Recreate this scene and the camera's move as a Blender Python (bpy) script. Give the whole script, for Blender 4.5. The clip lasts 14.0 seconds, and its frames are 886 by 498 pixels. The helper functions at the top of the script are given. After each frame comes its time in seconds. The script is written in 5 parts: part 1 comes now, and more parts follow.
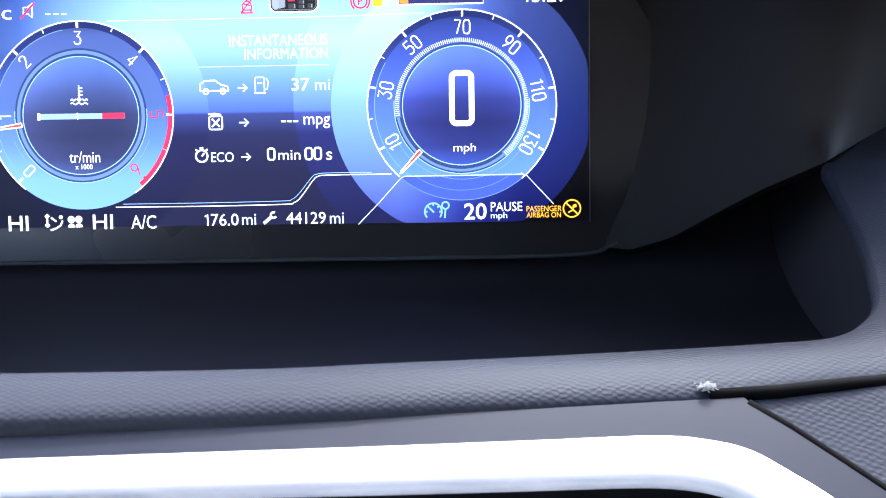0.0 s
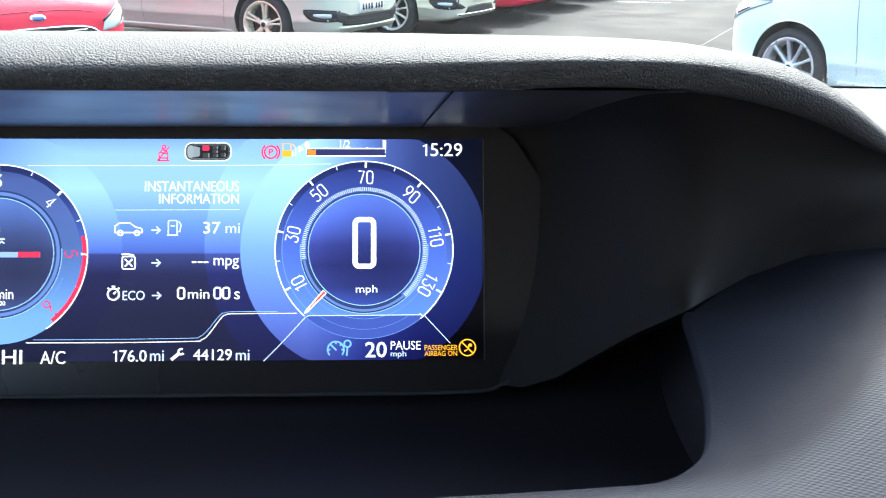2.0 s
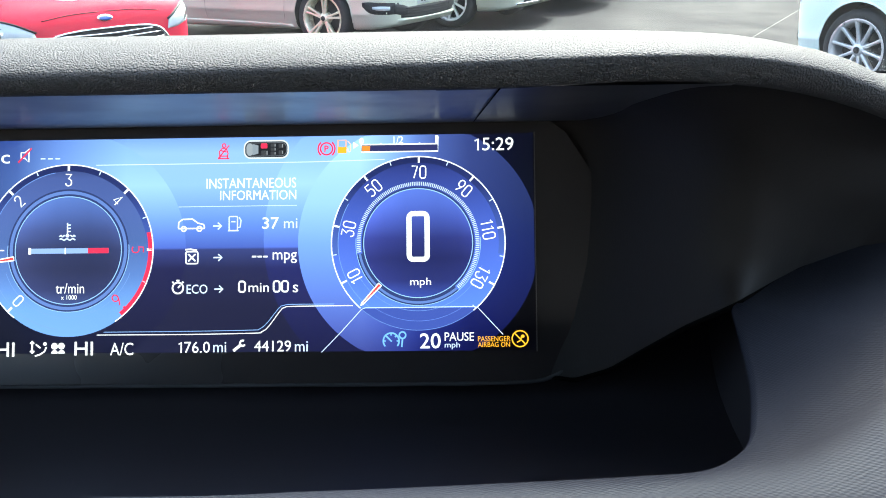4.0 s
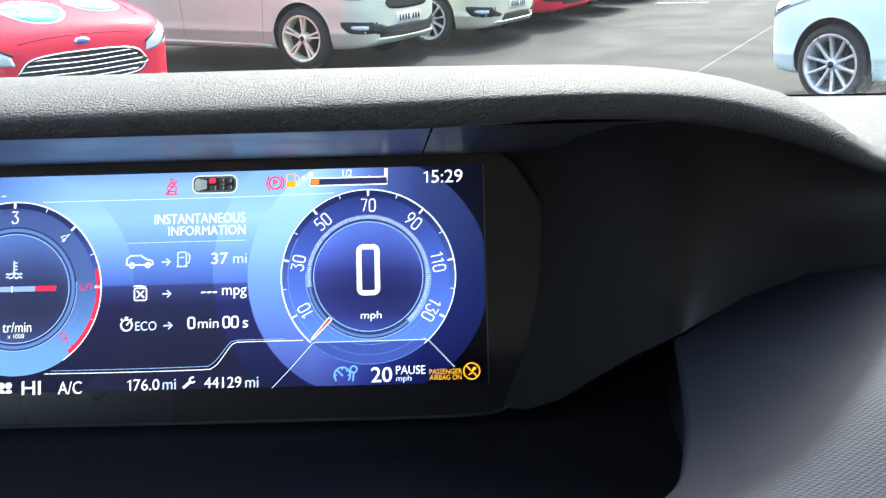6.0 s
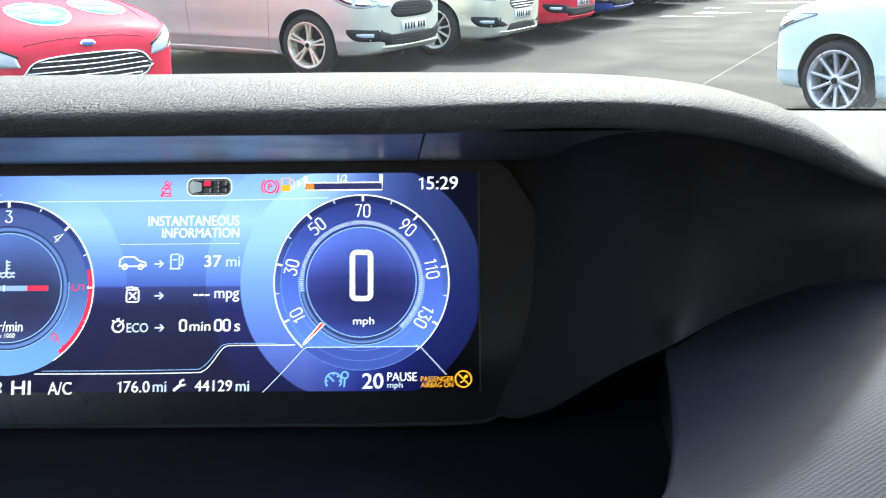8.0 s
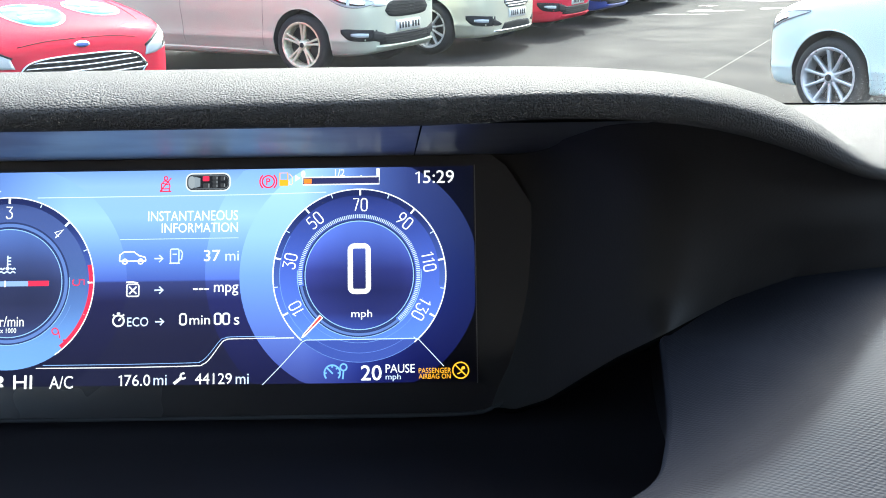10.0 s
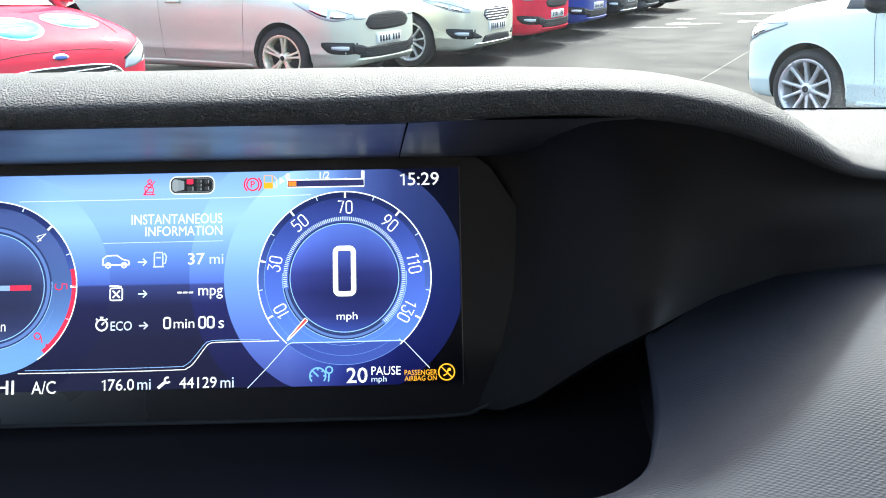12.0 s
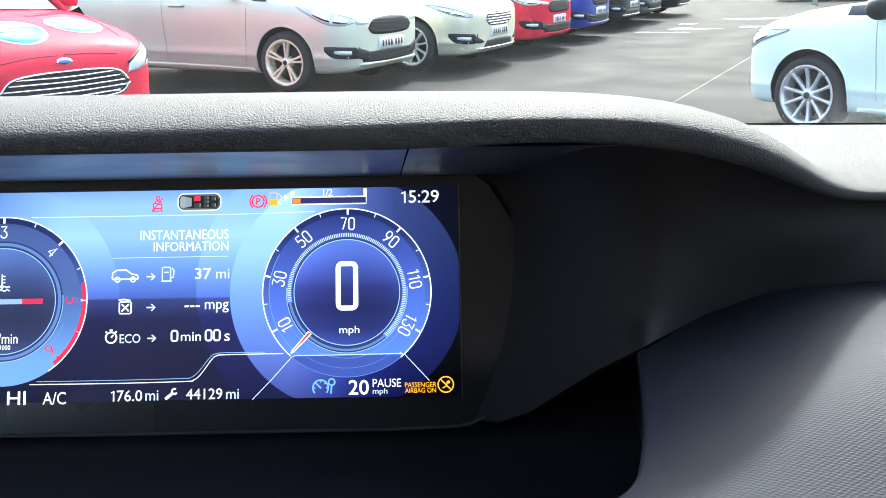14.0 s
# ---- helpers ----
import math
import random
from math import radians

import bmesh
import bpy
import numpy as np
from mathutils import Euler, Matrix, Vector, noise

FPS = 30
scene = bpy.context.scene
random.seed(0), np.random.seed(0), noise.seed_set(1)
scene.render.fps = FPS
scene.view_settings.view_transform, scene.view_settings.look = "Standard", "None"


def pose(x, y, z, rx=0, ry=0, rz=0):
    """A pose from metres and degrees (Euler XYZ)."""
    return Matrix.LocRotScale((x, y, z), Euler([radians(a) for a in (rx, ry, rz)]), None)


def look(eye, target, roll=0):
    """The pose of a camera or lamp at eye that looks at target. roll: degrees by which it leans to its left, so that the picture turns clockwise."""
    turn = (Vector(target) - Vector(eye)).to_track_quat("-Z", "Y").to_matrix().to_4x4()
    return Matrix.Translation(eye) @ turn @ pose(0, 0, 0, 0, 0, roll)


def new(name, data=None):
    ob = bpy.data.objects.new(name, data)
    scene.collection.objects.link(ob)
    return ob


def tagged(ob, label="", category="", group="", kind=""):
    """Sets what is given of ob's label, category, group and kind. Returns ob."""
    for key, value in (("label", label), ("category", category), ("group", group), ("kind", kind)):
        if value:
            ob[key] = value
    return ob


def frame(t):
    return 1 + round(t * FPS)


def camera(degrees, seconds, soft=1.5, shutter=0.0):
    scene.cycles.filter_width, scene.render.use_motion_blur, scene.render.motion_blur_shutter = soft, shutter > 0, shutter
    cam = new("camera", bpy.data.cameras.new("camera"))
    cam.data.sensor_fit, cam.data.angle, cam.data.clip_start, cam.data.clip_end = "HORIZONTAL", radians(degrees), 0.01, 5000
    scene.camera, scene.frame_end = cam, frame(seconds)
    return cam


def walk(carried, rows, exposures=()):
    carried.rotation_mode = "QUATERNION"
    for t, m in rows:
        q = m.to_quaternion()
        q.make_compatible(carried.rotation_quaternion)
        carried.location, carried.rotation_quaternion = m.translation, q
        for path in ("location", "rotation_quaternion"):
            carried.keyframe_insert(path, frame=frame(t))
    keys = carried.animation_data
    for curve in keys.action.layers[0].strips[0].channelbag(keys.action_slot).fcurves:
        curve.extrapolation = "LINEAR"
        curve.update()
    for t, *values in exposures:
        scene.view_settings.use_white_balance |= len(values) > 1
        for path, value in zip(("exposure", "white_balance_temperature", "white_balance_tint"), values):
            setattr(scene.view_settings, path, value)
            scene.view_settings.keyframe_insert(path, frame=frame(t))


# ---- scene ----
# ---- camera ----
cam = camera(50.70, 14.0, soft=1.0, shutter=0.5)
# The dashboard's frame: its origin is the middle of the display, x to the right, y ahead, z up.
CAR = pose(0, 0, 1.135, -1.9, 0, 0)
# The display leans back in it.
SCREEN = CAR @ pose(0, 0, 0, -20.4, 0, 0)
# seconds, place in the display's frame, yaw, pitch, roll
EXPOSURE = 2.82
PATH = [
    (0, 0.08839, -0.42955, -0.03550, 1.790, -4.040, -0.826),
    (0.5, 0.08860, -0.44382, -0.04476, 0.871, -1.514, 1.516),
    (1, 0.09813, -0.44785, -0.04303, -0.948, 1.514, 2.293),
    (1.5, 0.10760, -0.45168, -0.03295, -2.491, 3.313, 1.174),
    (2, 0.10904, -0.45358, -0.02644, -1.709, 3.310, -0.236),
    (2.5, 0.10911, -0.45578, -0.02374, 0.476, 2.813, -0.284),
    (3, 0.11087, -0.45947, -0.02369, 2.085, 2.786, -0.381),
    (5.5, 0.12014, -0.46149, -0.02785, 1.555, 2.706, -1.221),
    (6, 0.12951, -0.46056, -0.01833, 0.986, 3.788, -1.397),
    (6.5, 0.13253, -0.46189, -0.02311, -0.570, 5.132, -0.883),
    (7, 0.12795, -0.45935, -0.02840, -0.206, 5.107, -0.753),
    (7.5, 0.12634, -0.45887, -0.02905, 0.651, 4.598, -0.533),
    (8, 0.13315, -0.45901, -0.01918, 1.067, 4.330, -0.335),
    (8.2, 0.13920, -0.45718, -0.01488, 0.292, 4.164, -0.969),
    (10.3, 0.13240, -0.46450, -0.02322, 0.844, 4.364, -0.710),
    (10.5, 0.13543, -0.46503, -0.02096, 0.586, 4.574, -0.705),
    (11, 0.13519, -0.46358, -0.02079, -0.201, 4.983, -1.157),
    (11.5, 0.13314, -0.46262, -0.02216, -0.646, 5.084, -1.374),
    (12, 0.13090, -0.46409, -0.02823, -0.331, 5.057, -1.159),
    (12.5, 0.12901, -0.46792, -0.02948, -0.052, 4.932, -0.485),
    (13, 0.12680, -0.46805, -0.02954, -0.166, 5.182, 0.003),
    (13.5, 0.13003, -0.47020, -0.02434, -0.195, 5.185, -1.128),
    (14, 0.13199, -0.47825, -0.02331, -0.226, 5.289, -0.957),
]
walk(cam, [(t, SCREEN @ pose(x, y, z, 90 + pitch, 0, yaw) @ pose(0, 0, 0, 0, 0, roll)) for t, x, y, z, yaw, pitch, roll in PATH],
     [(t, EXPOSURE + d, k, tint) for t, d, k, tint in ((0.0, 0.78, 5800, 12), (0.5, 0.60, 5800, 12), (1.0, 0.58, 5850, 10), (1.5, 0.44, 6000, 6), (2.0, 0.28, 6050, 3), (2.5, 0.13, 6100, 2), (14.0, 0.13, 6130, 2))])

# ---- light ----
SUN_TURN, SUN_HEIGHT = 10.0, 43.0      # degrees to the right of straight ahead, and above the ground
world = bpy.data.worlds.new("overcast_day")
scene.world = world
world.use_nodes = True
wn = world.node_tree
sky = wn.nodes.new("ShaderNodeTexSky")
sky.sky_type, sky.sun_disc = "NISHITA", False
sky.sun_elevation, sky.sun_rotation = radians(SUN_HEIGHT), radians(SUN_TURN)
sky.air_density, sky.dust_density, sky.ozone_density = 1.0, 5.0, 1.0
cloud = wn.nodes.new("ShaderNodeHueSaturation")      # thin cloud greys the blue
cloud.inputs["Saturation"].default_value = 0.85
wn.links.new(sky.outputs[0], cloud.inputs["Color"])
wn.links.new(cloud.outputs[0], wn.nodes["Background"].inputs[0])
wn.nodes["Background"].inputs[1].default_value = 0.15
sun = new("sun", bpy.data.lights.new("sun", "SUN"))
sun.data.energy, sun.data.angle, sun.data.color = 1.25, radians(4), (0.95, 1.0, 0.98)
a, e = radians(SUN_TURN), radians(SUN_HEIGHT)
sun.matrix_world = look((0, 0, 30), (-math.sin(a) * math.cos(e) * 30, -math.cos(a) * math.cos(e) * 30, 30 - 30 * math.sin(e)))

# ---- helpers of this scene ----
def thing(name, m, label, category, group="", kind=""):
    """An Empty at the pose m, that parents its parts."""
    ob = new(name)
    ob.matrix_world = m
    ob.empty_display_size = 0.05
    return tagged(ob, label, category, group, kind)


def part(name, bm, material, parent=None, label="", smooth=True, m=None):
    """A bmesh as one mesh object, under a thing or a part."""
    me = bpy.data.meshes.new(name)
    bmesh.ops.recalc_face_normals(bm, faces=bm.faces)
    bm.to_mesh(me)
    bm.free()
    if smooth:
        me.shade_smooth()
    for one in material if isinstance(material, (list, tuple)) else [material]:
        me.materials.append(one)
    ob = new(name, me)
    if parent is not None:
        ob.parent = parent
    if m is not None:
        ob.matrix_local = m
    return tagged(ob, label)


def structure(name, bm, material, label, category, m=None, smooth=True):
    ob = part(name, bm, material, smooth=smooth)
    if m is not None:
        ob.matrix_world = m
    return tagged(ob, label, category, kind="structure")


def grid(rows_of_points, closed=False, around=False):
    """A bmesh sheet through rows of points."""
    bm = bmesh.new()
    vs = [[bm.verts.new(p) for p in row] for row in rows_of_points]
    n, k = len(vs), len(vs[0])
    for i in range(n if around else n - 1):
        for j in range(k if closed else k - 1):
            four = (vs[i][j], vs[(i + 1) % n][j], vs[(i + 1) % n][(j + 1) % k], vs[i][(j + 1) % k])
            if len(set(four)) == 4:
                bm.faces.new(four)
    return bm


def box(x0, x1, y0, y1, z0, z1, bevel=0.0, segments=2):
    bm = bmesh.new()
    bmesh.ops.create_cube(bm, size=1)
    for v in bm.verts:
        v.co = ((x0 + x1) / 2 + v.co.x * (x1 - x0), (y0 + y1) / 2 + v.co.y * (y1 - y0), (z0 + z1) / 2 + v.co.z * (z1 - z0))
    if bevel:
        bmesh.ops.bevel(bm, geom=bm.edges[:], offset=bevel, segments=segments, profile=0.5, affect="EDGES")
    return bm


def curve_through(points, n):
    """n points along a smooth curve through the given points (Catmull-Rom)."""
    p = [Vector(q) for q in points]
    p = [2 * p[0] - p[1]] + p + [2 * p[-1] - p[-2]]
    out = []
    for i in range(n):
        s = i / (n - 1) * (len(p) - 3)
        k = min(int(s), len(p) - 4)
        f = s - k
        a, b, c, d = p[k:k + 4]
        out.append(0.5 * (2 * b + (c - a) * f + (2 * a - 5 * b + 4 * c - d) * f * f + (3 * b - a - 3 * c + d) * f ** 3))
    return out


def between(keys, x):
    """Values between keyed rows (x, values), smooth and without overshoot."""
    if x <= keys[0][0]:
        return list(keys[0][1])
    for (x0, a), (x1, b) in zip(keys, keys[1:]):
        if x <= x1:
            f = (x - x0) / (x1 - x0)
            return [p + (q - p) * f for p, q in zip(a, b)]
    return list(keys[-1][1])


def tube(points, radius, sides=8):
    """A round rod along points."""
    pts = [Vector(p) for p in points]
    rings = []
    for i, p in enumerate(pts):
        t = (pts[min(i + 1, len(pts) - 1)] - pts[max(i - 1, 0)]).normalized()
        u = t.cross(Vector((0.123, 0.31, 0.94))).normalized()
        v = t.cross(u)
        rings.append([p + radius * (math.cos(2 * math.pi * k / sides) * u + math.sin(2 * math.pi * k / sides) * v) for k in range(sides)])
    bm = grid(rings, closed=True)
    bm.faces.new(bm.verts[:][:sides])
    bm.faces.new(bm.verts[:][-sides:])
    return bm


# ---- materials ----
def material(name, colour=(0.5, 0.5, 0.5), rough=0.5, metal=0.0, **more):
    m = bpy.data.materials.new(name)
    m.use_nodes = True
    b = m.node_tree.nodes["Principled BSDF"]
    b.inputs["Base Color"].default_value = (*colour, 1)
    b.inputs["Roughness"].default_value, b.inputs["Metallic"].default_value = rough, metal
    for key, value in more.items():
        b.inputs[key.replace("_", " ")].default_value = value
    return m


def add(m, kind, **values):
    n = m.node_tree.nodes.new(kind)
    for key, value in values.items():
        if key in n.inputs:
            n.inputs[key].default_value = value
    return n


def link(m, a, b):
    m.node_tree.links.new(a, b)


def vary(m, colours, scale, detail=4.0, rough=None, where="Object", stretch=(1, 1, 1)):
    """Mottled colour between two tones, and roughness with it."""
    b = m.node_tree.nodes["Principled BSDF"]
    co = add(m, "ShaderNodeTexCoord")
    mp = add(m, "ShaderNodeMapping", Scale=stretch)
    nz = add(m, "ShaderNodeTexNoise", Scale=scale, Detail=detail)
    ramp = add(m, "ShaderNodeValToRGB")
    ramp.color_ramp.elements[0].position, ramp.color_ramp.elements[1].position = 0.35, 0.65
    for el, c in zip(ramp.color_ramp.elements, colours):
        el.color = (*c, 1)
    link(m, co.outputs[where], mp.inputs[0])
    link(m, mp.outputs[0], nz.inputs["Vector"])
    link(m, nz.outputs[0], ramp.inputs[0])
    link(m, ramp.outputs[0], b.inputs["Base Color"])
    if rough:
        mr = add(m, "ShaderNodeMapRange")
        mr.inputs[1].default_value, mr.inputs[2].default_value = 0.3, 0.7
        mr.inputs[3].default_value, mr.inputs[4].default_value = rough
        link(m, nz.outputs[0], mr.inputs[0])
        link(m, mr.outputs[0], b.inputs["Roughness"])
    return m


def relief(m, texture, height, distance, socket=0, sunk=False):
    """Bump from a texture node's output, chained behind any bump that is there."""
    b = m.node_tree.nodes["Principled BSDF"]
    bump = add(m, "ShaderNodeBump", Strength=height, Distance=distance)
    bump.invert = sunk
    link(m, texture.outputs[socket], bump.inputs["Height"])
    if b.inputs["Normal"].links:
        link(m, b.inputs["Normal"].links[0].from_socket, bump.inputs["Normal"])
    link(m, bump.outputs[0], b.inputs["Normal"])
    return m


def glow(name, colour, strength=1.0):
    """Lit picture elements of the display."""
    m = material(name, (0.005, 0.005, 0.006), 0.35)
    b = m.node_tree.nodes["Principled BSDF"]
    b.inputs["Emission Color"].default_value, b.inputs["Emission Strength"].default_value = (*colour, 1), strength
    b.inputs["Specular IOR Level"].default_value = 0.2
    return m


def leather(name, tones, rough, cell, depth, second=0.0, stretch=(1, 1, 1), turn=0.0, round_=False):
    """Grained soft plastic: cells of irregular pebbles."""
    m = vary(material(name, tones[0], 0.5), tones, 14.0, rough=rough)
    co = add(m, "ShaderNodeTexCoord")
    wob = add(m, "ShaderNodeTexNoise", Scale=1.2 / cell, Detail=2.0)
    mix = add(m, "ShaderNodeMix")
    mix.data_type = "VECTOR"
    mix.inputs["Factor"].default_value = 0.0006
    link(m, co.outputs["Object"], wob.inputs["Vector"])
    spun = add(m, "ShaderNodeMapping", Rotation=(0, 0, radians(turn)))
    mp = add(m, "ShaderNodeMapping", Scale=stretch)
    link(m, co.outputs["Object"], spun.inputs[0])
    link(m, spun.outputs[0], mp.inputs[0])
    link(m, mp.outputs[0], mix.inputs[4])
    link(m, wob.outputs["Color"], mix.inputs[5])
    vo = add(m, "ShaderNodeTexVoronoi", Scale=1.0 / cell)
    link(m, mix.outputs[1], vo.inputs["Vector"])
    relief(m, vo, 1.0, depth, sunk=round_)
    if second:
        nz = add(m, "ShaderNodeTexNoise", Scale=40.0, Detail=5.0)
        link(m, co.outputs["Object"], nz.inputs["Vector"])
        relief(m, nz, second, 0.002)
    return m


PAD = leather("grained_pad", ((0.106, 0.104, 0.104), (0.124, 0.121, 0.121)), (0.50, 0.60), 0.00078, 0.0015, round_=True)
PAD.node_tree.nodes["Principled BSDF"].inputs["Specular IOR Level"].default_value = 0.036
SHELL = leather("satin_black_shell", ((0.0212, 0.0190, 0.0180), (0.0240, 0.0215, 0.0204)), (0.6, 0.7), 0.0014, 0.00005)
SHELL.node_tree.nodes["Principled BSDF"].inputs["Specular IOR Level"].default_value = 0.22
GLOSS = vary(material("gloss_black", (0.006, 0.006, 0.007), 0.12), ((0.0270, 0.0242, 0.0242), (0.0302, 0.0272, 0.0272)), 6.0, rough=(0.24, 0.28))
STRIP = vary(material("smooth_dark_strip", (0.03, 0.03, 0.035), 0.3), ((0.075, 0.078, 0.085), (0.095, 0.098, 0.105)), 25.0, rough=(0.30, 0.40))
TRAY = vary(material("tray_black", (0.006, 0.006, 0.008), 0.35, Specular_IOR_Level=0.1), ((0.054, 0.049, 0.055), (0.062, 0.057, 0.063)), 6.0, rough=(0.4, 0.5))
GREY = vary(material("woven_grain_grey", (0.014, 0.0145, 0.02), 0.55), ((0.0200, 0.0213, 0.0278), (0.0249, 0.0264, 0.0342)), 14.0, rough=(0.50, 0.58))
for turn, fine in ((-32, 230.0), (24, 260.0)):      # two sets of broken ripples that cross
    co = add(GREY, "ShaderNodeTexCoord")
    spun = add(GREY, "ShaderNodeMapping", Rotation=(0, 0, radians(90 + turn)))
    ripple = add(GREY, "ShaderNodeTexWave", Scale=fine, Distortion=3.0, Detail=2.0)
    ripple.inputs["Detail Scale"].default_value = 2.2
    link(GREY, co.outputs["Object"], spun.inputs[0])
    link(GREY, spun.outputs[0], ripple.inputs["Vector"])
    relief(GREY, ripple, 1.0, 0.000045)
GREY.node_tree.nodes["Principled BSDF"].inputs["Specular IOR Level"].default_value = 0.04
FASCIA = vary(material("grey_fascia", (0.08, 0.08, 0.085), 0.5, Specular_IOR_Level=0.16), ((0.0066, 0.0075, 0.0142), (0.0086, 0.0097, 0.0176)), 18.0, rough=(0.42, 0.52))
SILVER = vary(material("silver_trim", (0.62, 0.62, 0.64), 0.3, 0.35), ((0.70, 0.70, 0.73), (0.76, 0.76, 0.78)), 30.0, rough=(0.28, 0.38))
CHROME = material("chrome", (0.75, 0.75, 0.76), 0.12, 1.0)
RUBBER = material("seam_rubber", (0.0015, 0.0015, 0.0015), 0.9, Specular_IOR_Level=0.05)
LINING = vary(material("cabin_lining", (0.10, 0.10, 0.10), 0.8), ((0.060, 0.060, 0.061), (0.080, 0.080, 0.081)), 30.0, rough=(0.75, 0.9))

HEADLINER = vary(material("headliner", (0.42, 0.41, 0.40), 0.9), ((0.19, 0.187, 0.183), (0.24, 0.236, 0.232)), 25.0, rough=(0.85, 0.95))

# ---- the dashboard ----
# Cross-sections of the upper shell from the windscreen over the crest and the rolled nose to the lip under it:
# (x, (far z, top y, top z, crest y, crest z, nose y, nose z, lip y, lip z))
UPPER = [
    (-0.60, (0.060, 0.05, 0.088, -0.095, 0.1090, -0.1335, 0.0970, -0.1265, 0.0936)),
    (-0.10, (0.060, 0.05, 0.088, -0.095, 0.1082, -0.1335, 0.0982, -0.1265, 0.0928)),
    (0.10, (0.060, 0.05, 0.088, -0.095, 0.1079, -0.1335, 0.1008, -0.1265, 0.0926)),
    (0.13, (0.059, 0.05, 0.087, -0.095, 0.1075, -0.1330, 0.1022, -0.1260, 0.0927)),
    (0.17, (0.058, 0.05, 0.087, -0.095, 0.1070, -0.1320, 0.1032, -0.1250, 0.0945)),
    (0.200, (0.055, 0.05, 0.084, -0.095, 0.1060, -0.1300, 0.1022, -0.1210, 0.0922)),
    (0.222, (0.052, 0.05, 0.079, -0.095, 0.1040, -0.1270, 0.0984, -0.1160, 0.0892)),
    (0.243, (0.048, 0.05, 0.072, -0.090, 0.0990, -0.1215, 0.0916, -0.1090, 0.0828)),
    (0.264, (0.045, 0.05, 0.066, -0.080, 0.0912, -0.1105, 0.0834, -0.0985, 0.0752)),
    (0.286, (0.043, 0.06, 0.060, -0.056, 0.0770, -0.0900, 0.0705, -0.0785, 0.0645)),
    (0.305, (0.042, 0.08, 0.056, -0.034, 0.0665, -0.0690, 0.0626, -0.0580, 0.0572)),
    (0.342, (0.041, 0.10, 0.051, 0.010, 0.0555, -0.0250, 0.0520, -0.0150, 0.0465)),
    (0.42, (0.0400, 0.12, 0.049, 0.035, 0.0520, 0.0000, 0.0482, 0.0090, 0.0425)),
    (0.75, (0.0360, 0.12, 0.047, 0.035, 0.0500, 0.0000, 0.0462, 0.0090, 0.0405)),
]


def upper_keys(x):
    """The section's values at x, eased over the neighbouring keys."""
    near = [between(UPPER, x + 0.005 * k) for k in range(-3, 4)]
    return [sum(v) / 7 for v in zip(*near)]


def upper_at(x):
    fz, ty, tz, cy, cz, ny, nz, ly, lz = upper_keys(x)
    out = []
    for i in range(16):          # the top, levelling out into the crest
        f = i / 16
        y = 0.30 + (cy - 0.30) * f
        g = (0.30 - y) / (0.30 - ty)
        rise = fz + (tz - fz) * g if y > ty else tz + (cz - tz) * (ty - y) / (ty - cy) * (2 - (ty - y) / (ty - cy))
        out.append((y, min(rise, cz)))
    out += [(cy + (ny - cy) * math.sin(radians(5 * k)), nz + (cz - nz) * math.cos(radians(5 * k))) for k in range(19)]
    out += [(ny + (ly - ny) * (1 - math.cos(radians(15 * k))), nz - (nz - lz) * math.sin(radians(15 * k))) for k in range(1, 7)]
    return [Vector((x, y, z)) for y, z in out]


XS = [-0.60 + 0.0125 * i for i in range(109)]
dash_upper = thing("dashboard_hood", CAR, "dark grained soft-plastic dashboard hood curving over the display", "dashboard")
part("edge_seal", tube([Vector((x, 0.2985, upper_keys(x)[0] + 0.0012)) for x in [0.22 + 0.02 * i for i in range(27)]], 0.0007), RUBBER, dash_upper, "black seal at the windscreen")
part("top_pad", grid([upper_at(x) for x in XS]), PAD, dash_upper, "grained dark grey padded hood")

# Inner faces under the lip: from the lip behind the display's surround on the left, to the grey lower dash on the right.
# (x, (middle y, middle z, low y, low z, foot y, foot z))
INNER = [
    (0.140, (0.024, 0.0580, 0.012, 0.000, -0.018, -0.0630)),
    (0.160, (0.024, 0.0570, 0.011, 0.000, -0.027, -0.0620)),
    (0.175, (0.014, 0.0550, 0.000, 0.002, -0.041, -0.0500)),
    (0.188, (-0.026, 0.0530, -0.036, 0.004, -0.058, -0.0320)),
    (0.200, (-0.066, 0.0500, -0.068, 0.010, -0.077, -0.0140)),
    (0.214, (-0.086, 0.0480, -0.088, 0.018, -0.099, 0.0045)),
    (0.235, (-0.082, 0.0450, -0.077, 0.020, -0.074, 0.0035)),
    (0.252, (-0.074, 0.0420, -0.063, 0.020, -0.056, 0.0035)),
    (0.290, (-0.050, 0.0350, -0.035, 0.018, -0.026, 0.0035)),
    (0.342, (-0.011, 0.0280, -0.011, 0.015, -0.011, 0.0035)),
    (0.420, (0.014, 0.0260, 0.004, 0.014, -0.004, 0.0035)),
    (0.750, (0.014, 0.0260, 0.005, 0.014, -0.002, 0.0035)),
]
rows = []
for x in [0.100 + 0.00305 * i for i in range(214)]:
    lip = upper_at(x)[-1]
    near = [between(INNER, x + 0.004 * k) for k in range(-3, 4)]
    my, mz, ly, lz = [sum(v) / 7 for v in zip(*near)][:4]
    fy, fz = between(INNER, x)[4:]
    rows.append(curve_through([lip, Vector((x, (lip.y + my) / 2 + 0.003, (lip.z + mz) / 2 + 0.003)), (x, my, mz), (x, ly, lz), (x, fy, fz)], 25) + [Vector((x, fy, fz - (0.006 if x > 0.2135 else 0.0002)))])
part("inner_wing", grid(rows), SHELL, dash_upper, "satin black inner face")
part("wing_seal", tube([r[-2] + Vector((0, -0.0006, -0.0004)) for r in rows if r[-2].x > 0.147], 0.0011), RUBBER, dash_upper, "thin black seam below the inner face")

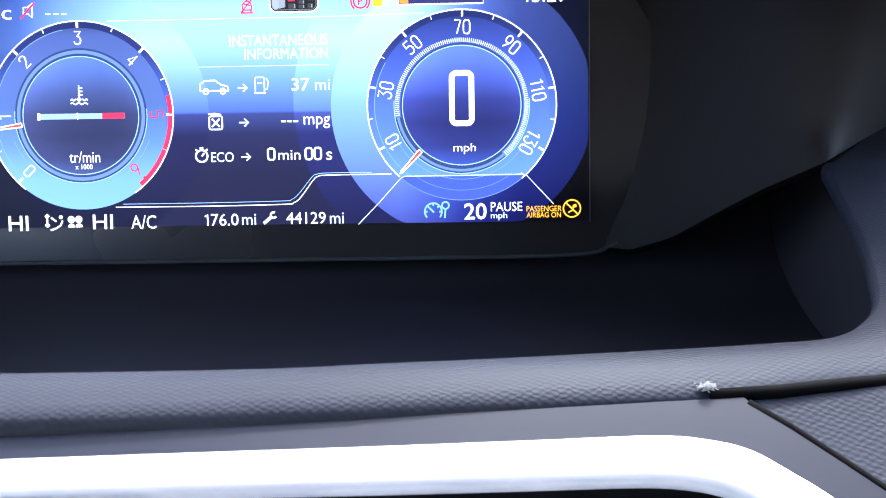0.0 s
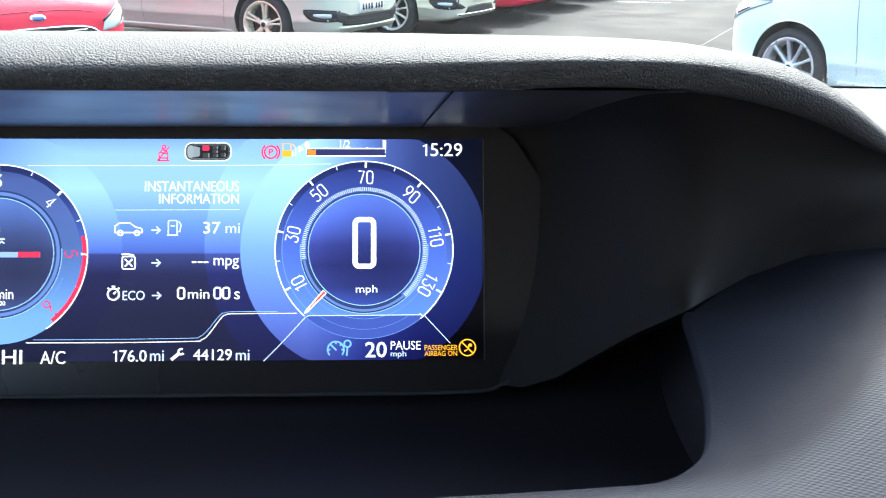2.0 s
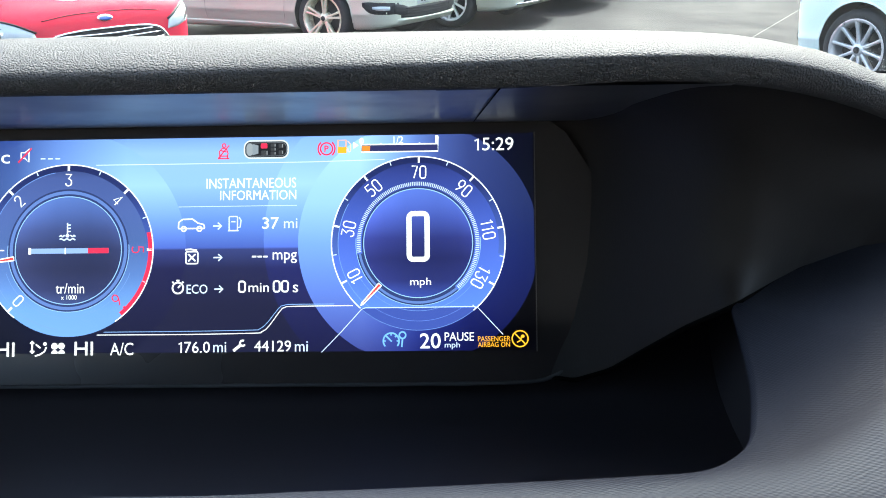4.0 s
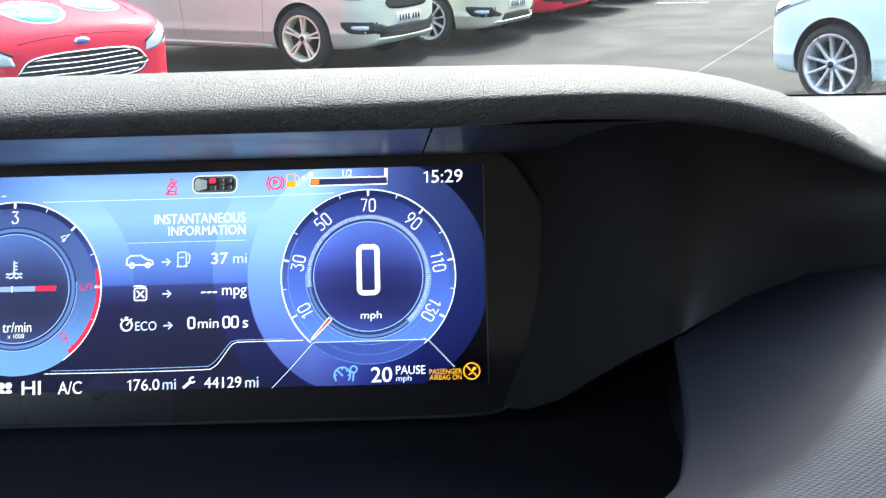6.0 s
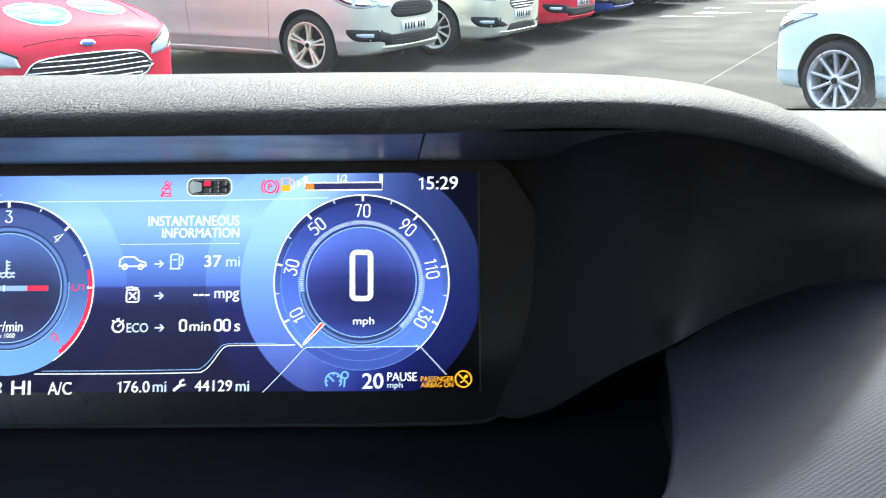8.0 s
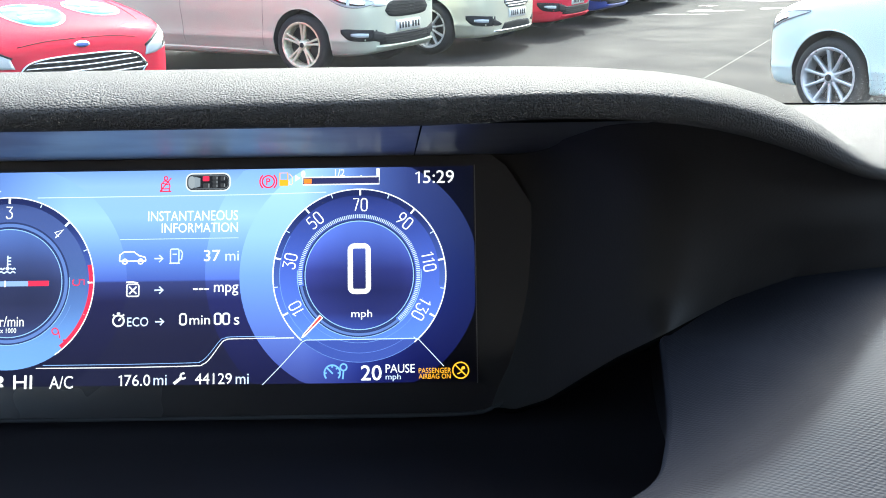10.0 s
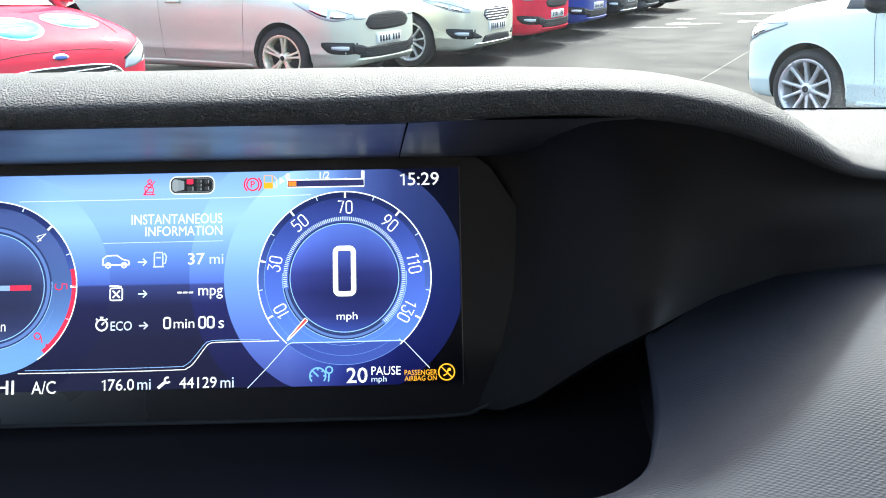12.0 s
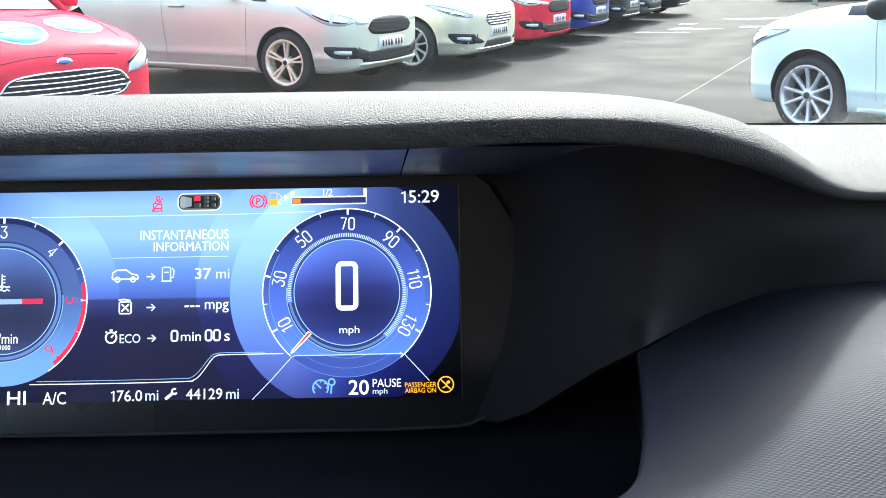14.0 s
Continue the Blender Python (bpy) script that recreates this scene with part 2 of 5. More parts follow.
# The smooth strip under the hood, above the display, with a joint in it.
def strip(x0, x1, material_, name):
    rows_ = []
    for i in range(9):
        f = i / 8
        y, z = -0.1262 + f * (0.019 + 0.1262), 0.0931 + f * (0.0561 - 0.0931)
        a0, a1 = x0(f), x1(f)
        rows_.append([(a0 + (a1 - a0) * k / 20, y, z + 0.0006 * math.sin(math.pi * f)) for k in range(21)])
    return part(name, grid(rows_), material_, dash_upper, "smooth dark strip under the hood")


joint = lambda f: 0.1215 - 0.009 * f
strip(lambda f: -0.60, lambda f: joint(f) - 0.00005, STRIP, "under_strip")
strip(lambda f: joint(f) + 0.00005, lambda f: 0.200, STRIP, "under_strip")

# The display's surround: a gloss black panel, flat in the display's plane.
surround = thing("display_surround", SCREEN, "gloss black surround of the dashboard display", "display surround")
OUT = [(-0.60, 0.060), (0.150, 0.060), (0.158, 0.054), (0.186, 0.010), (0.187, 0.002), (0.172, -0.042), (0.162, -0.0575), (0.150, -0.0665), (0.130, -0.0695), (-0.60, -0.0707)]
bm = bmesh.new()
front = bm.faces.new([bm.verts.new((x, 0.0012, z)) for x, z in OUT])
r = bmesh.ops.extrude_face_region(bm, geom=[front])
for v in r["geom"]:
    if isinstance(v, bmesh.types.BMVert):
        v.co.y += 0.02
part("panel", bm, GLOSS, surround, smooth=False)
# a shallow raised rim along the lower edge
bm = tube(curve_through([(-0.60, 0.0, -0.0705), (-0.2, 0.0, -0.0702), (0.05, 0.0, -0.0699), (0.130, 0.0, -0.0693), (0.150, 0.0, -0.0664), (0.162, 0.0003, -0.0573), (0.172, 0.0010, -0.0418)], 48), 0.0010)
part("lower_rim", bm, LINING, surround, "dull rim along the lower edge")

# Tray below the display: a dark trough.
tray = thing("dashboard_tray", CAR, "dark open storage tray below the display", "storage tray")
sec = [(0.045, 0.000), (0.025, -0.045), (0.006, -0.070), (-0.024, -0.0815), (-0.070, -0.083), (-0.130, -0.070), (-0.190, -0.045), (-0.225, -0.018), (-0.233, 0.000)]
sec = [(p.x, p.y) for p in curve_through([Vector((a, b, 0)) for a, b in sec], 25)]
bm = grid([[(x, y, z) for y, z in sec] for x in [-0.60 + 0.04 * i for i in range(22)]])
part("floor", bm, TRAY, tray)
bm = bmesh.new()
bm.faces.new([bm.verts.new((0.235, y, z)) for y, z in sec] + [bm.verts.new((0.235, -0.01, 0.004))])
part("end_wall", bm, TRAY, tray)

# The grey lower dash: one sheet with the tray's opening cut into it, rolled down at its edges.
EDGE = [(-0.60, -0.236), (-0.30, -0.2355), (0.0, -0.2335), (0.070, -0.2305), (0.123, -0.2265), (0.155, -0.2235), (0.1730, -0.2208), (0.1836, -0.2132), (0.1908, -0.2032),
        (0.1960, -0.1880), (0.2013, -0.1680), (0.2056, -0.1460), (0.2098, -0.1220), (0.2135, -0.0990)]
edge = [(p.x, p.y) for p in curve_through([Vector((x, y, 0)) for x, y in EDGE], 90)]
BOUND = [(0.2135, -0.0990), (0.231, -0.0780), (0.251, -0.0570), (0.290, -0.0260), (0.342, -0.0110), (0.42, -0.004), (0.75, -0.002)]
bound = [(p.x, p.y) for p in curve_through([Vector((x, y, 0)) for x, y in BOUND], 60)]
FOLD = [(-0.60, -0.2660), (-0.013, -0.2492), (0.060, -0.2460), (0.080, -0.2448), (0.132, -0.2421), (0.147, -0.2413)]
lower = thing("lower_dashboard", CAR, "grey woven-grain lower dashboard around the tray opening", "dashboard")
top_line = edge + bound[1:]
length = [0.0]
for p, q in zip(top_line, top_line[1:]):
    length.append(length[-1] + math.dist(p, q))
k0 = next(i for i, p in enumerate(top_line) if p[0] > 0.12)


def fold_at(x):
    return between([(x_, (y_,)) for x_, y_ in FOLD + [(0.18, -0.2355), (0.30, -0.229), (0.75, -0.220)]], x)[0]


def ease(f):
    f = min(1.0, max(0.0, f))
    return f * f * (3 - 2 * f)


def swell(x, y):
    """How far the padded sheet swells up beside the opening's rounded end."""
    away = min(math.dist((x, y), p) for p in edge)
    back = min(math.dist((x, y), p) for p in bound)
    return 0.012 * (1 - math.exp(-away / 0.024)) * ease((x - 0.15) / 0.06) * ease((y - fold_at(x) + 0.004) / 0.100) * ease(back / 0.14)


rows = []
for i, (x, y) in enumerate(top_line):
    qx = x if i <= k0 else top_line[k0][0] + (0.75 - top_line[k0][0]) * (length[i] - length[k0]) / (length[-1] - length[k0])
    a, b = top_line[max(i - 1, 0)], top_line[min(i + 1, len(top_line) - 1)]
    t = Vector((b[0] - a[0], b[1] - a[1], 0)).normalized()
    n = Vector((-t.y, t.x, 0))          # towards the opening
    p, q = Vector((x, y, 0.004)), Vector((qx, fold_at(qx), 0.004))
    wide = (q - p).length
    row = [p + n * 0.0006 + Vector((0, 0, -0.0060)), p + n * 0.0014 + Vector((0, 0, -0.0030)), p + n * 0.0010 + Vector((0, 0, -0.0012)), p.copy()]
    for j in range(1, 25):
        f = (j / 25) ** 1.6
        c = p.lerp(q, f)
        c.z += swell(c.x, c.y)
        c.z += 0.010 * math.sin(math.pi * f) * min(1, max(0, (wide - 0.05) / 0.15)) + 0.0010 * math.sin(math.pi * f)
        row.append(c)
    row += [q + Vector((0, 0, -0.0002)), q + Vector((0, -0.0017, -0.0008)), q + Vector((0, -0.0028, -0.0022)), q + Vector((0, -0.0030, -0.0040)), q + Vector((0, -0.0018, -0.0062)), q + Vector((0, 0.004, -0.0070))]
    rows.append(row)
part("top_sheet", grid(rows), GREY, lower, "grey soft plastic with a woven grain")

# The face below the fold: it slopes down gently towards the driver. d runs down along it, out stands up from it.
SLOPE = radians(22)


def face(x, d, out=0.0):
    return Vector((x, -0.249 - d * math.cos(SLOPE) - out * math.sin(SLOPE), 0.001 - d * math.sin(SLOPE) + out * math.cos(SLOPE)))


groove = [(0.147, -0.0042), (0.1545, 0.0020), (0.1630, 0.0100), (0.1700, 0.0168), (0.1765, 0.0225), (0.200, 0.044), (0.250, 0.095)]


def groove_x(d):
    return between([(d_, (x_,)) for x_, d_ in groove], d)[0]


def foot_of_fold(x):
    return (-0.249 - (fold_at(x) - 0.0030)) / math.cos(SLOPE) - 0.0003


OUTER = [(-0.55, 0.0300), (-0.20, 0.0160), (-0.011, 0.0093), (0.060, 0.0069), (0.100, 0.0054), (0.126, 0.0044), (0.1375, 0.0056), (0.145, 0.0080), (0.1515, 0.0127), (0.159, 0.0190), (0.172, 0.032), (0.185, 0.050), (0.192, 0.078)]


def vent_top(x):
    """Where the vent's frame begins, down along the face."""
    return between([(x_, (d_,)) for x_, d_ in OUTER], x)[0] if x < 0.192 else 0.09


rows = []
for i in range(161):
    f = i / 160
    across = lambda d: -0.60 + (groove_x(d) - 0.0008 + 0.60) * f
    d0 = foot_of_fold(-0.60 + (0.747 - 0.0008) * f)
    d1 = next((d0 + 0.0004 * k for k in range(1, 230) if d0 + 0.0004 * k >= vent_top(across(d0 + 0.0004 * k)) + 0.0025), 0.09)
    d1 = min(d1, 0.09)
    rows.append([face(across(d0 + (d1 - d0) * j / 23), d0 + (d1 - d0) * j / 23) for j in range(24)])
part("face_left", grid(rows), FASCIA, lower, "smooth grey face")
rows = []
for i in range(41):
    f = i / 40
    row = []
    for j in range(24):
        g = j / 23
        d0 = foot_of_fold(0.149 + (0.75 - 0.149) * f) + 0.0005
        d = d0 + (0.09 - d0) * g
        row.append(face(groove_x(d) + 0.0008 + (0.75 - groove_x(d)) * f, d, -0.0010))
    rows.append(row)
part("face_right", grid(rows), GREY, lower, "grained grey face")
part("strip_joint", tube([Vector((joint(f), -0.1262 + f * 0.1452, 0.0924 - f * 0.0363 + 0.0002)) for f in (0.0, 0.3, 0.6, 1.0)], 0.00032, 6), RUBBER, dash_upper, "fine dark joint")
part("joint", tube([face(x, z, -0.0009) for x, z in groove], 0.0012), RUBBER, lower, "dark joint")
part("joint", tube([Vector((x, fold_at(x) - 0.0012 - 0.0014 * min(1, max(0, (x - 0.139) / 0.03)), 0.0024 + 0.0008 * min(1, max(0, (x - 0.139) / 0.03)))) for x in [0.139 + 0.0153 * i for i in range(40)]], 0.0017), RUBBER, lower, "dark joint")

# A little fluff caught at the end of the joint.
fluff = bmesh.new()
rnd = random.Random(5)
for i in range(320):
    c = Vector((0.1385 + rnd.gauss(0, 0.0008), fold_at(0.1385) - 0.0006 + rnd.gauss(0, 0.0006), 0.0042 + abs(rnd.gauss(0, 0.0005))))
    d = Vector((rnd.uniform(-1, 1), rnd.uniform(-1, 1), rnd.uniform(-0.2, 0.5))).normalized() * rnd.uniform(0.00015, 0.0004)
    s = d.cross(Vector((0, 0, 1))).normalized() * 0.00012
    fluff.faces.new([fluff.verts.new(c - d - s), fluff.verts.new(c + d - s), fluff.verts.new(c + d + s), fluff.verts.new(c - d + s)])
ob = part("dust_fluff", fluff, vary(material("lint", (0.6, 0.6, 0.6), 0.9), ((0.08, 0.08, 0.085), (0.16, 0.16, 0.165)), 400.0))
ob.matrix_world = CAR
tagged(ob, "tuft of pale lint at the end of a dashboard joint", "lint", kind="stuff")

# Air vent with its silver frame, let into the face.
vent = thing("air_vent", CAR, "wide dashboard air vent in a bright silver frame", "air vent")
INNERV = [(-0.55, 0.0400), (-0.20, 0.0256), (-0.0074, 0.0189), (0.060, 0.0172), (0.095, 0.0163), (0.120, 0.0156), (0.1295, 0.0160), (0.1366, 0.0174), (0.1420, 0.0200), (0.1475, 0.0248), (0.156, 0.036), (0.164, 0.052), (0.168, 0.078)]
oc, ic = curve_through([Vector((x, z, 0)) for x, z in OUTER], 80), curve_through([Vector((x, z, 0)) for x, z in INNERV], 80)
rows = []
for o, i in zip(oc, ic):
    row = []
    for f, out in ((0, -0.0005), (0.02, 0.0008), (0.12, 0.0016), (0.4, 0.0022), (0.7, 0.0022), (0.93, 0.0019), (0.985, 0.0010), (1.0, -0.0012)):
        c = o.lerp(i, f)
        row.append(face(c.x, c.y, out))
    rows.append(row)
DUCT = material("vent_duct", (0.004, 0.004, 0.005), 0.9, Specular_IOR_Level=0.1)
part("frame", grid(rows), SILVER, vent, "bright silver frame")
rows = [[face(c.x, c.y - 0.0006, -0.0010), face(c.x, c.y + 0.004, -0.030), face(c.x, max(0.0905, c.y + 0.004), -0.034)] for c in ic]
part("mouth", grid(rows), DUCT, vent, "black vent mouth")
SLAT = vary(material("vent_slat", (0.35, 0.36, 0.37), 0.4), ((0.32, 0.33, 0.34), (0.40, 0.41, 0.42)), 30.0, rough=(0.35, 0.45))
for k, d in enumerate((0.0255, 0.042, 0.060)):
    x1 = (0.140, 0.146, 0.152)[k]
    bm = grid([[face(0.0145 + (x1 - 0.0145) * i / 20, d + dd, out) for dd, out in ((0, -0.0120), (0.0003, -0.0104), (0.0012, -0.0098), (0.0080, -0.0090), (0.0092, -0.0120))] for i in range(21)])
    part("slat", bm, SLAT, vent, "pale grey slat")
bm = grid([[face(x, d, out) for x, out in ((0.0042, -0.030), (0.0048, -0.002), (0.0075, -0.0008), (0.0112, -0.0014), (0.0124, -0.030))] for d in [0.0192 + 0.0034 * i for i in range(21)]])
part("divider", bm, CHROME, vent, "chrome divider")

# ---- the cabin that closes the place ----
glass = bpy.data.materials.new("windscreen_glass")
glass.use_nodes = True
gn = glass.node_tree
gn.nodes.clear()
o, mixs, tr, gl, fr = (gn.nodes.new(k) for k in ("ShaderNodeOutputMaterial", "ShaderNodeMixShader", "ShaderNodeBsdfTransparent", "ShaderNodeBsdfGlossy", "ShaderNodeFresnel"))
tr.inputs[0].default_value, gl.inputs["Roughness"].default_value, fr.inputs[0].default_value = (0.93, 0.95, 0.94, 1), 0.02, 1.5
gn.links.new(fr.outputs[0], mixs.inputs[0])
gn.links.new(tr.outputs[0], mixs.inputs[1])
gn.links.new(gl.outputs[0], mixs.inputs[2])
gn.links.new(mixs.outputs[0], o.inputs[0])


def screen_point(u, v):
    """Windscreen: u across (-1..1), v from its foot to its head."""
    return Vector((u * (0.84 - 0.14 * v), 0.62 - 0.12 * u * u - 0.92 * v, -0.02 + 0.52 * v + 0.05 * math.sin(math.pi * v)))


ob = structure("window_1", grid([[screen_point(-1 + i / 10, j / 10) for j in range(11)] for i in range(21)]), glass, "raked windscreen of the car", "windscreen", CAR)
if ob.data.polygons[0].normal.y > 0:
    ob.data.flip_normals()          # the pane's face is its inner side
ob.visible_shadow = False
# plain shell of the cabin, out of view, its openings sized for the fill light: scuttle, roof, sides, back, floor
bm = grid([[(u * 0.86, y, z) for y, z in ((0.75 - 0.12 * u * u, -0.06), (0.52 - 0.1 * u * u, -0.06), (0.30, 0.020), (0.28, -0.08), (-0.02, -0.35), (-0.02, -0.80))] for u in [-1 + i / 8 for i in range(17)]])
structure("trim_scuttle", bm, PAD, "dark grey ledge of the dashboard below the windscreen", "trim", CAR)
structure("ceiling", box(-0.78, 0.78, -2.2, -0.30, 0.50, 0.53, 0.01), HEADLINER, "grey cabin roof lining", "ceiling", CAR)
structure("wall_back", box(-0.78, 0.78, -2.23, -2.2, -0.8, 0.27), LINING, "plain rear wall of the cabin below the tailgate window", "wall", CAR)
structure("trim_back", box(-0.78, 0.78, -2.23, -2.2, 0.44, 0.5), LINING, "plain trim above the tailgate window", "trim", CAR)
structure("floor", box(-0.80, 0.80, -2.2, 0.0, -0.83, -0.8), LINING, "dark cabin carpet", "floor", CAR)
for name, x in (("wall_left", -0.82), ("wall_right", 0.82)):
    structure(name, box(x - 0.02, x + 0.02, -2.2, 0.45, -0.8, 0.09), LINING, "plain lower door side of the cabin", "wall", CAR)
for name, x0, x1 in (("left", -0.84, -0.76), ("right", 0.76, 0.84)):
    structure("trim_pillar_b_" + name, box(x0, x1, -1.00, -0.84, 0.08, 0.5, 0.02), LINING, "grey door pillar of the cabin", "pillar", CAR)
    structure("trim_pillar_c_" + name, box(x0, x1, -2.2, -1.92, 0.08, 0.5, 0.02), LINING, "grey rear pillar of the cabin", "pillar", CAR)
for name, x in (("trim_pillar_left", -0.84), ("trim_pillar_right", 0.84)):
    s = 1 if x > 0 else -1
    part_line = [screen_point(s * 1.0, v) + Vector((s * 0.02, 0, 0)) for v in [i / 8 for i in range(9)]]
    structure(name, tube(part_line, 0.050, 14), LINING, "grey windscreen pillar", "pillar", CAR)

# ---- the display: a flat panel of lit picture elements, in millimetres of its own plane ----
display = thing("dashboard_display", SCREEN, "wide lit colour display with blue dials in the dashboard", "display")
LIT = 1.55 * 2 ** -EXPOSURE
X0, X1, Z0, Z1 = -147.5, 141.8, -53.6, 53.6
LAYER = 0.00008


def srgb(r, g, b):
    return tuple(((c / 255 + 0.055) / 1.055) ** 2.4 if c > 10 else c / 255 / 12.92 for c in (r, g, b))


def tint(r, g, b):
    return tuple(k * c for k, c in zip((1.05, 1.05, 0.97), srgb(r, g, b)))


def lit(name, *rgb):
    return glow(name, tint(*rgb), LIT)


def shade(name, stops, axis, fade=None):
    """Lit colour that runs through stops (mm, r, g, b) along x or z; fade: stops (mm, factor) along the other way."""
    m = glow(name, (0, 0, 0), LIT)
    b = m.node_tree.nodes["Principled BSDF"]
    co, sx = add(m, "ShaderNodeTexCoord"), add(m, "ShaderNodeSeparateXYZ")
    link(m, co.outputs["Object"], sx.inputs[0])

    def ramp(which, values):
        mr, cr = add(m, "ShaderNodeMapRange"), add(m, "ShaderNodeValToRGB")
        mr.inputs[1].default_value, mr.inputs[2].default_value = values[0][0] / 1000, values[-1][0] / 1000
        els = cr.color_ramp.elements
        span = values[-1][0] - values[0][0]
        for k, (at, *c) in enumerate(values):
            c = (tint if values is stops else srgb)(*c) if len(c) == 3 else (c[0],) * 3
            el = els[0] if k == 0 else (els[len(els) - 1] if k == len(values) - 1 else els.new((at - values[0][0]) / span))
            el.position = (at - values[0][0]) / span
            el.color = (*c, 1)
        link(m, sx.outputs[which], mr.inputs[0])
        link(m, mr.outputs[0], cr.inputs[0])
        return cr.outputs[0]

    colour = ramp("XZ".index(axis) * 2, stops)
    if fade:
        mix = add(m, "ShaderNodeMix")
        mix.data_type, mix.blend_type = "RGBA", "MULTIPLY"
        mix.inputs["Factor"].default_value = 1.0
        link(m, colour, mix.inputs[6])
        link(m, ramp(2 - "XZ".index(axis) * 2, fade), mix.inputs[7])
        colour = mix.outputs[2]
    link(m, colour, b.inputs["Emission Color"])
    return m


WHITE, SOFT, PALE = lit("lit_white", 250, 252, 255), lit("lit_soft_white", 205, 222, 250), lit("lit_pale_blue", 150, 190, 250)
RED, AMBER, ORANGE = lit("lit_red", 225, 45, 80), lit("lit_amber", 250, 175, 45), lit("lit_orange", 250, 130, 50)
DARK = lit("lit_dark", 26, 27, 52)


def clip(x, z):
    return min(max(x, X0), X1), min(max(z, Z0), Z1)


def at(p, layer):
    return Vector((p[0] / 1000, -layer * LAYER, p[1] / 1000))


def flat(name, points, mat, layer, label="", parent=display, clipped=True):
    bm = bmesh.new()
    pts = [clip(*p) if clipped else p for p in points]
    pts = [p for k, p in enumerate(pts) if math.dist(p, pts[k - 1]) > 1e-4]
    bm.faces.new([bm.verts.new(at(p, layer)) for p in pts])
    return part(name, bm, mat, parent, label, smooth=False)


def ribbon_into(bm, points, width, layer, closed=False):
    n = len(points)
    vs = []
    for k, p in enumerate(points):
        a = points[k - 1] if k or closed else points[0]
        b = points[(k + 1) % n] if k < n - 1 or closed else points[-1]
        t = Vector((b[0] - a[0], b[1] - a[1])).normalized()
        o = Vector((-t.y, t.x)) * width / 2
        vs.append((bm.verts.new(at((p[0] + o.x, p[1] + o.y), layer)), bm.verts.new(at((p[0] - o.x, p[1] - o.y), layer))))
    for k in range(n if closed else n - 1):
        a, b = vs[k], vs[(k + 1) % n]
        bm.faces.new((a[0], b[0], b[1], a[1]))


def stroke(name, lines, width, mat, layer, label="", closed=False, parent=display):
    bm = bmesh.new()
    for points in lines:
        ribbon_into(bm, points, width, layer, closed)
    return part(name, bm, mat, parent, label, smooth=False)


def arc(c, r, a0, a1, n=64):
    return [(c[0] + r * math.cos(radians(a0 + (a1 - a0) * k / n)), c[1] + r * math.sin(radians(a0 + (a1 - a0) * k / n))) for k in range(n + 1)]


def disc(name, c, r, mat, layer, label="", parent=display):
    return flat(name, arc(c, r, 0, 360, 96)[:-1], mat, layer, label, parent)


def band(name, c, r0, r1, a0, a1, mat, layer, label="", n=96, parent=display):
    return stroke(name, [arc(c, (r0 + r1) / 2, a0, a1, n)], r1 - r0, mat, layer, label, parent=parent)


def lettering(text, x0, x1, z0, z1, mat=WHITE, layer=9, turn=0.0, thick=0.0, parent=display, name="lettering"):
    """Built-in font, fitted into a box, turned about its middle."""
    cu = bpy.data.curves.new("text", "FONT")
    cu.body, cu.offset, cu.resolution_u = text, thick, 3
    tmp = bpy.data.objects.new("text", cu)
    scene.collection.objects.link(tmp)
    me = bpy.data.meshes.new_from_object(tmp.evaluated_get(bpy.context.evaluated_depsgraph_get()))
    bpy.data.objects.remove(tmp)
    bpy.data.curves.remove(cu)
    bm = bmesh.new()
    bm.from_mesh(me)
    bpy.data.meshes.remove(me)
    xs, ys = [v.co.x for v in bm.verts], [v.co.y for v in bm.verts]
    c, s = math.cos(radians(turn)), math.sin(radians(turn))
    for v in bm.verts:
        u = ((v.co.x - min(xs)) / (max(xs) - min(xs)) - 0.5) * (x1 - x0)
        w = ((v.co.y - min(ys)) / (max(ys) - min(ys)) - 0.5) * (z1 - z0)
        v.co = at(((x0 + x1) / 2 + c * u - s * w, (z0 + z1) / 2 + s * u + c * w), layer)
    return part(name, bm, mat, parent, smooth=False)


def words(text, a, b, mat=WHITE, thick=0.0, layer=9):
    """Lettering between its upper left and lower right corners."""
    return lettering(text, a[0], b[0], b[1], a[1], mat, layer, thick=thick)


# background
flat("background", [(X0, Z0), (X1, Z0), (X1, Z1), (X0, Z1)],
     shade("lit_background", [(-54, 26, 27, 54), (-30, 27, 28, 56), (-12, 33, 35, 72), (-2.5, 50, 58, 112), (-1.5, 68, 88, 172), (12, 96, 129, 214), (30, 134, 170, 232), (46, 136, 170, 232), (54, 110, 144, 216)], "Z",
           [(-148, 70, 74, 108), (-118, 122, 128, 165), (-98, 192, 196, 220), (-62, 255, 255, 255), (40, 255, 255, 255), (70, 200, 204, 226), (88, 108, 110, 150), (105, 58, 58, 84), (142, 44, 44, 62)]), 0)
L, R = (-91.2, -2.2), (84.4, -0.4)
disc("halo", L, 59.5, shade("lit_halo_left", [(-54, 18, 19, 44), (-12, 29, 30, 70), (-2.5, 50, 57, 116), (-1.5, 74, 96, 186), (12, 108, 142, 222), (30, 147, 184, 238), (54, 122, 158, 224)], "Z",
     [(-148, 70, 74, 108), (-118, 122, 128, 165), (-98, 192, 196, 220), (-62, 255, 255, 255), (-28, 255, 255, 255)]), 1)
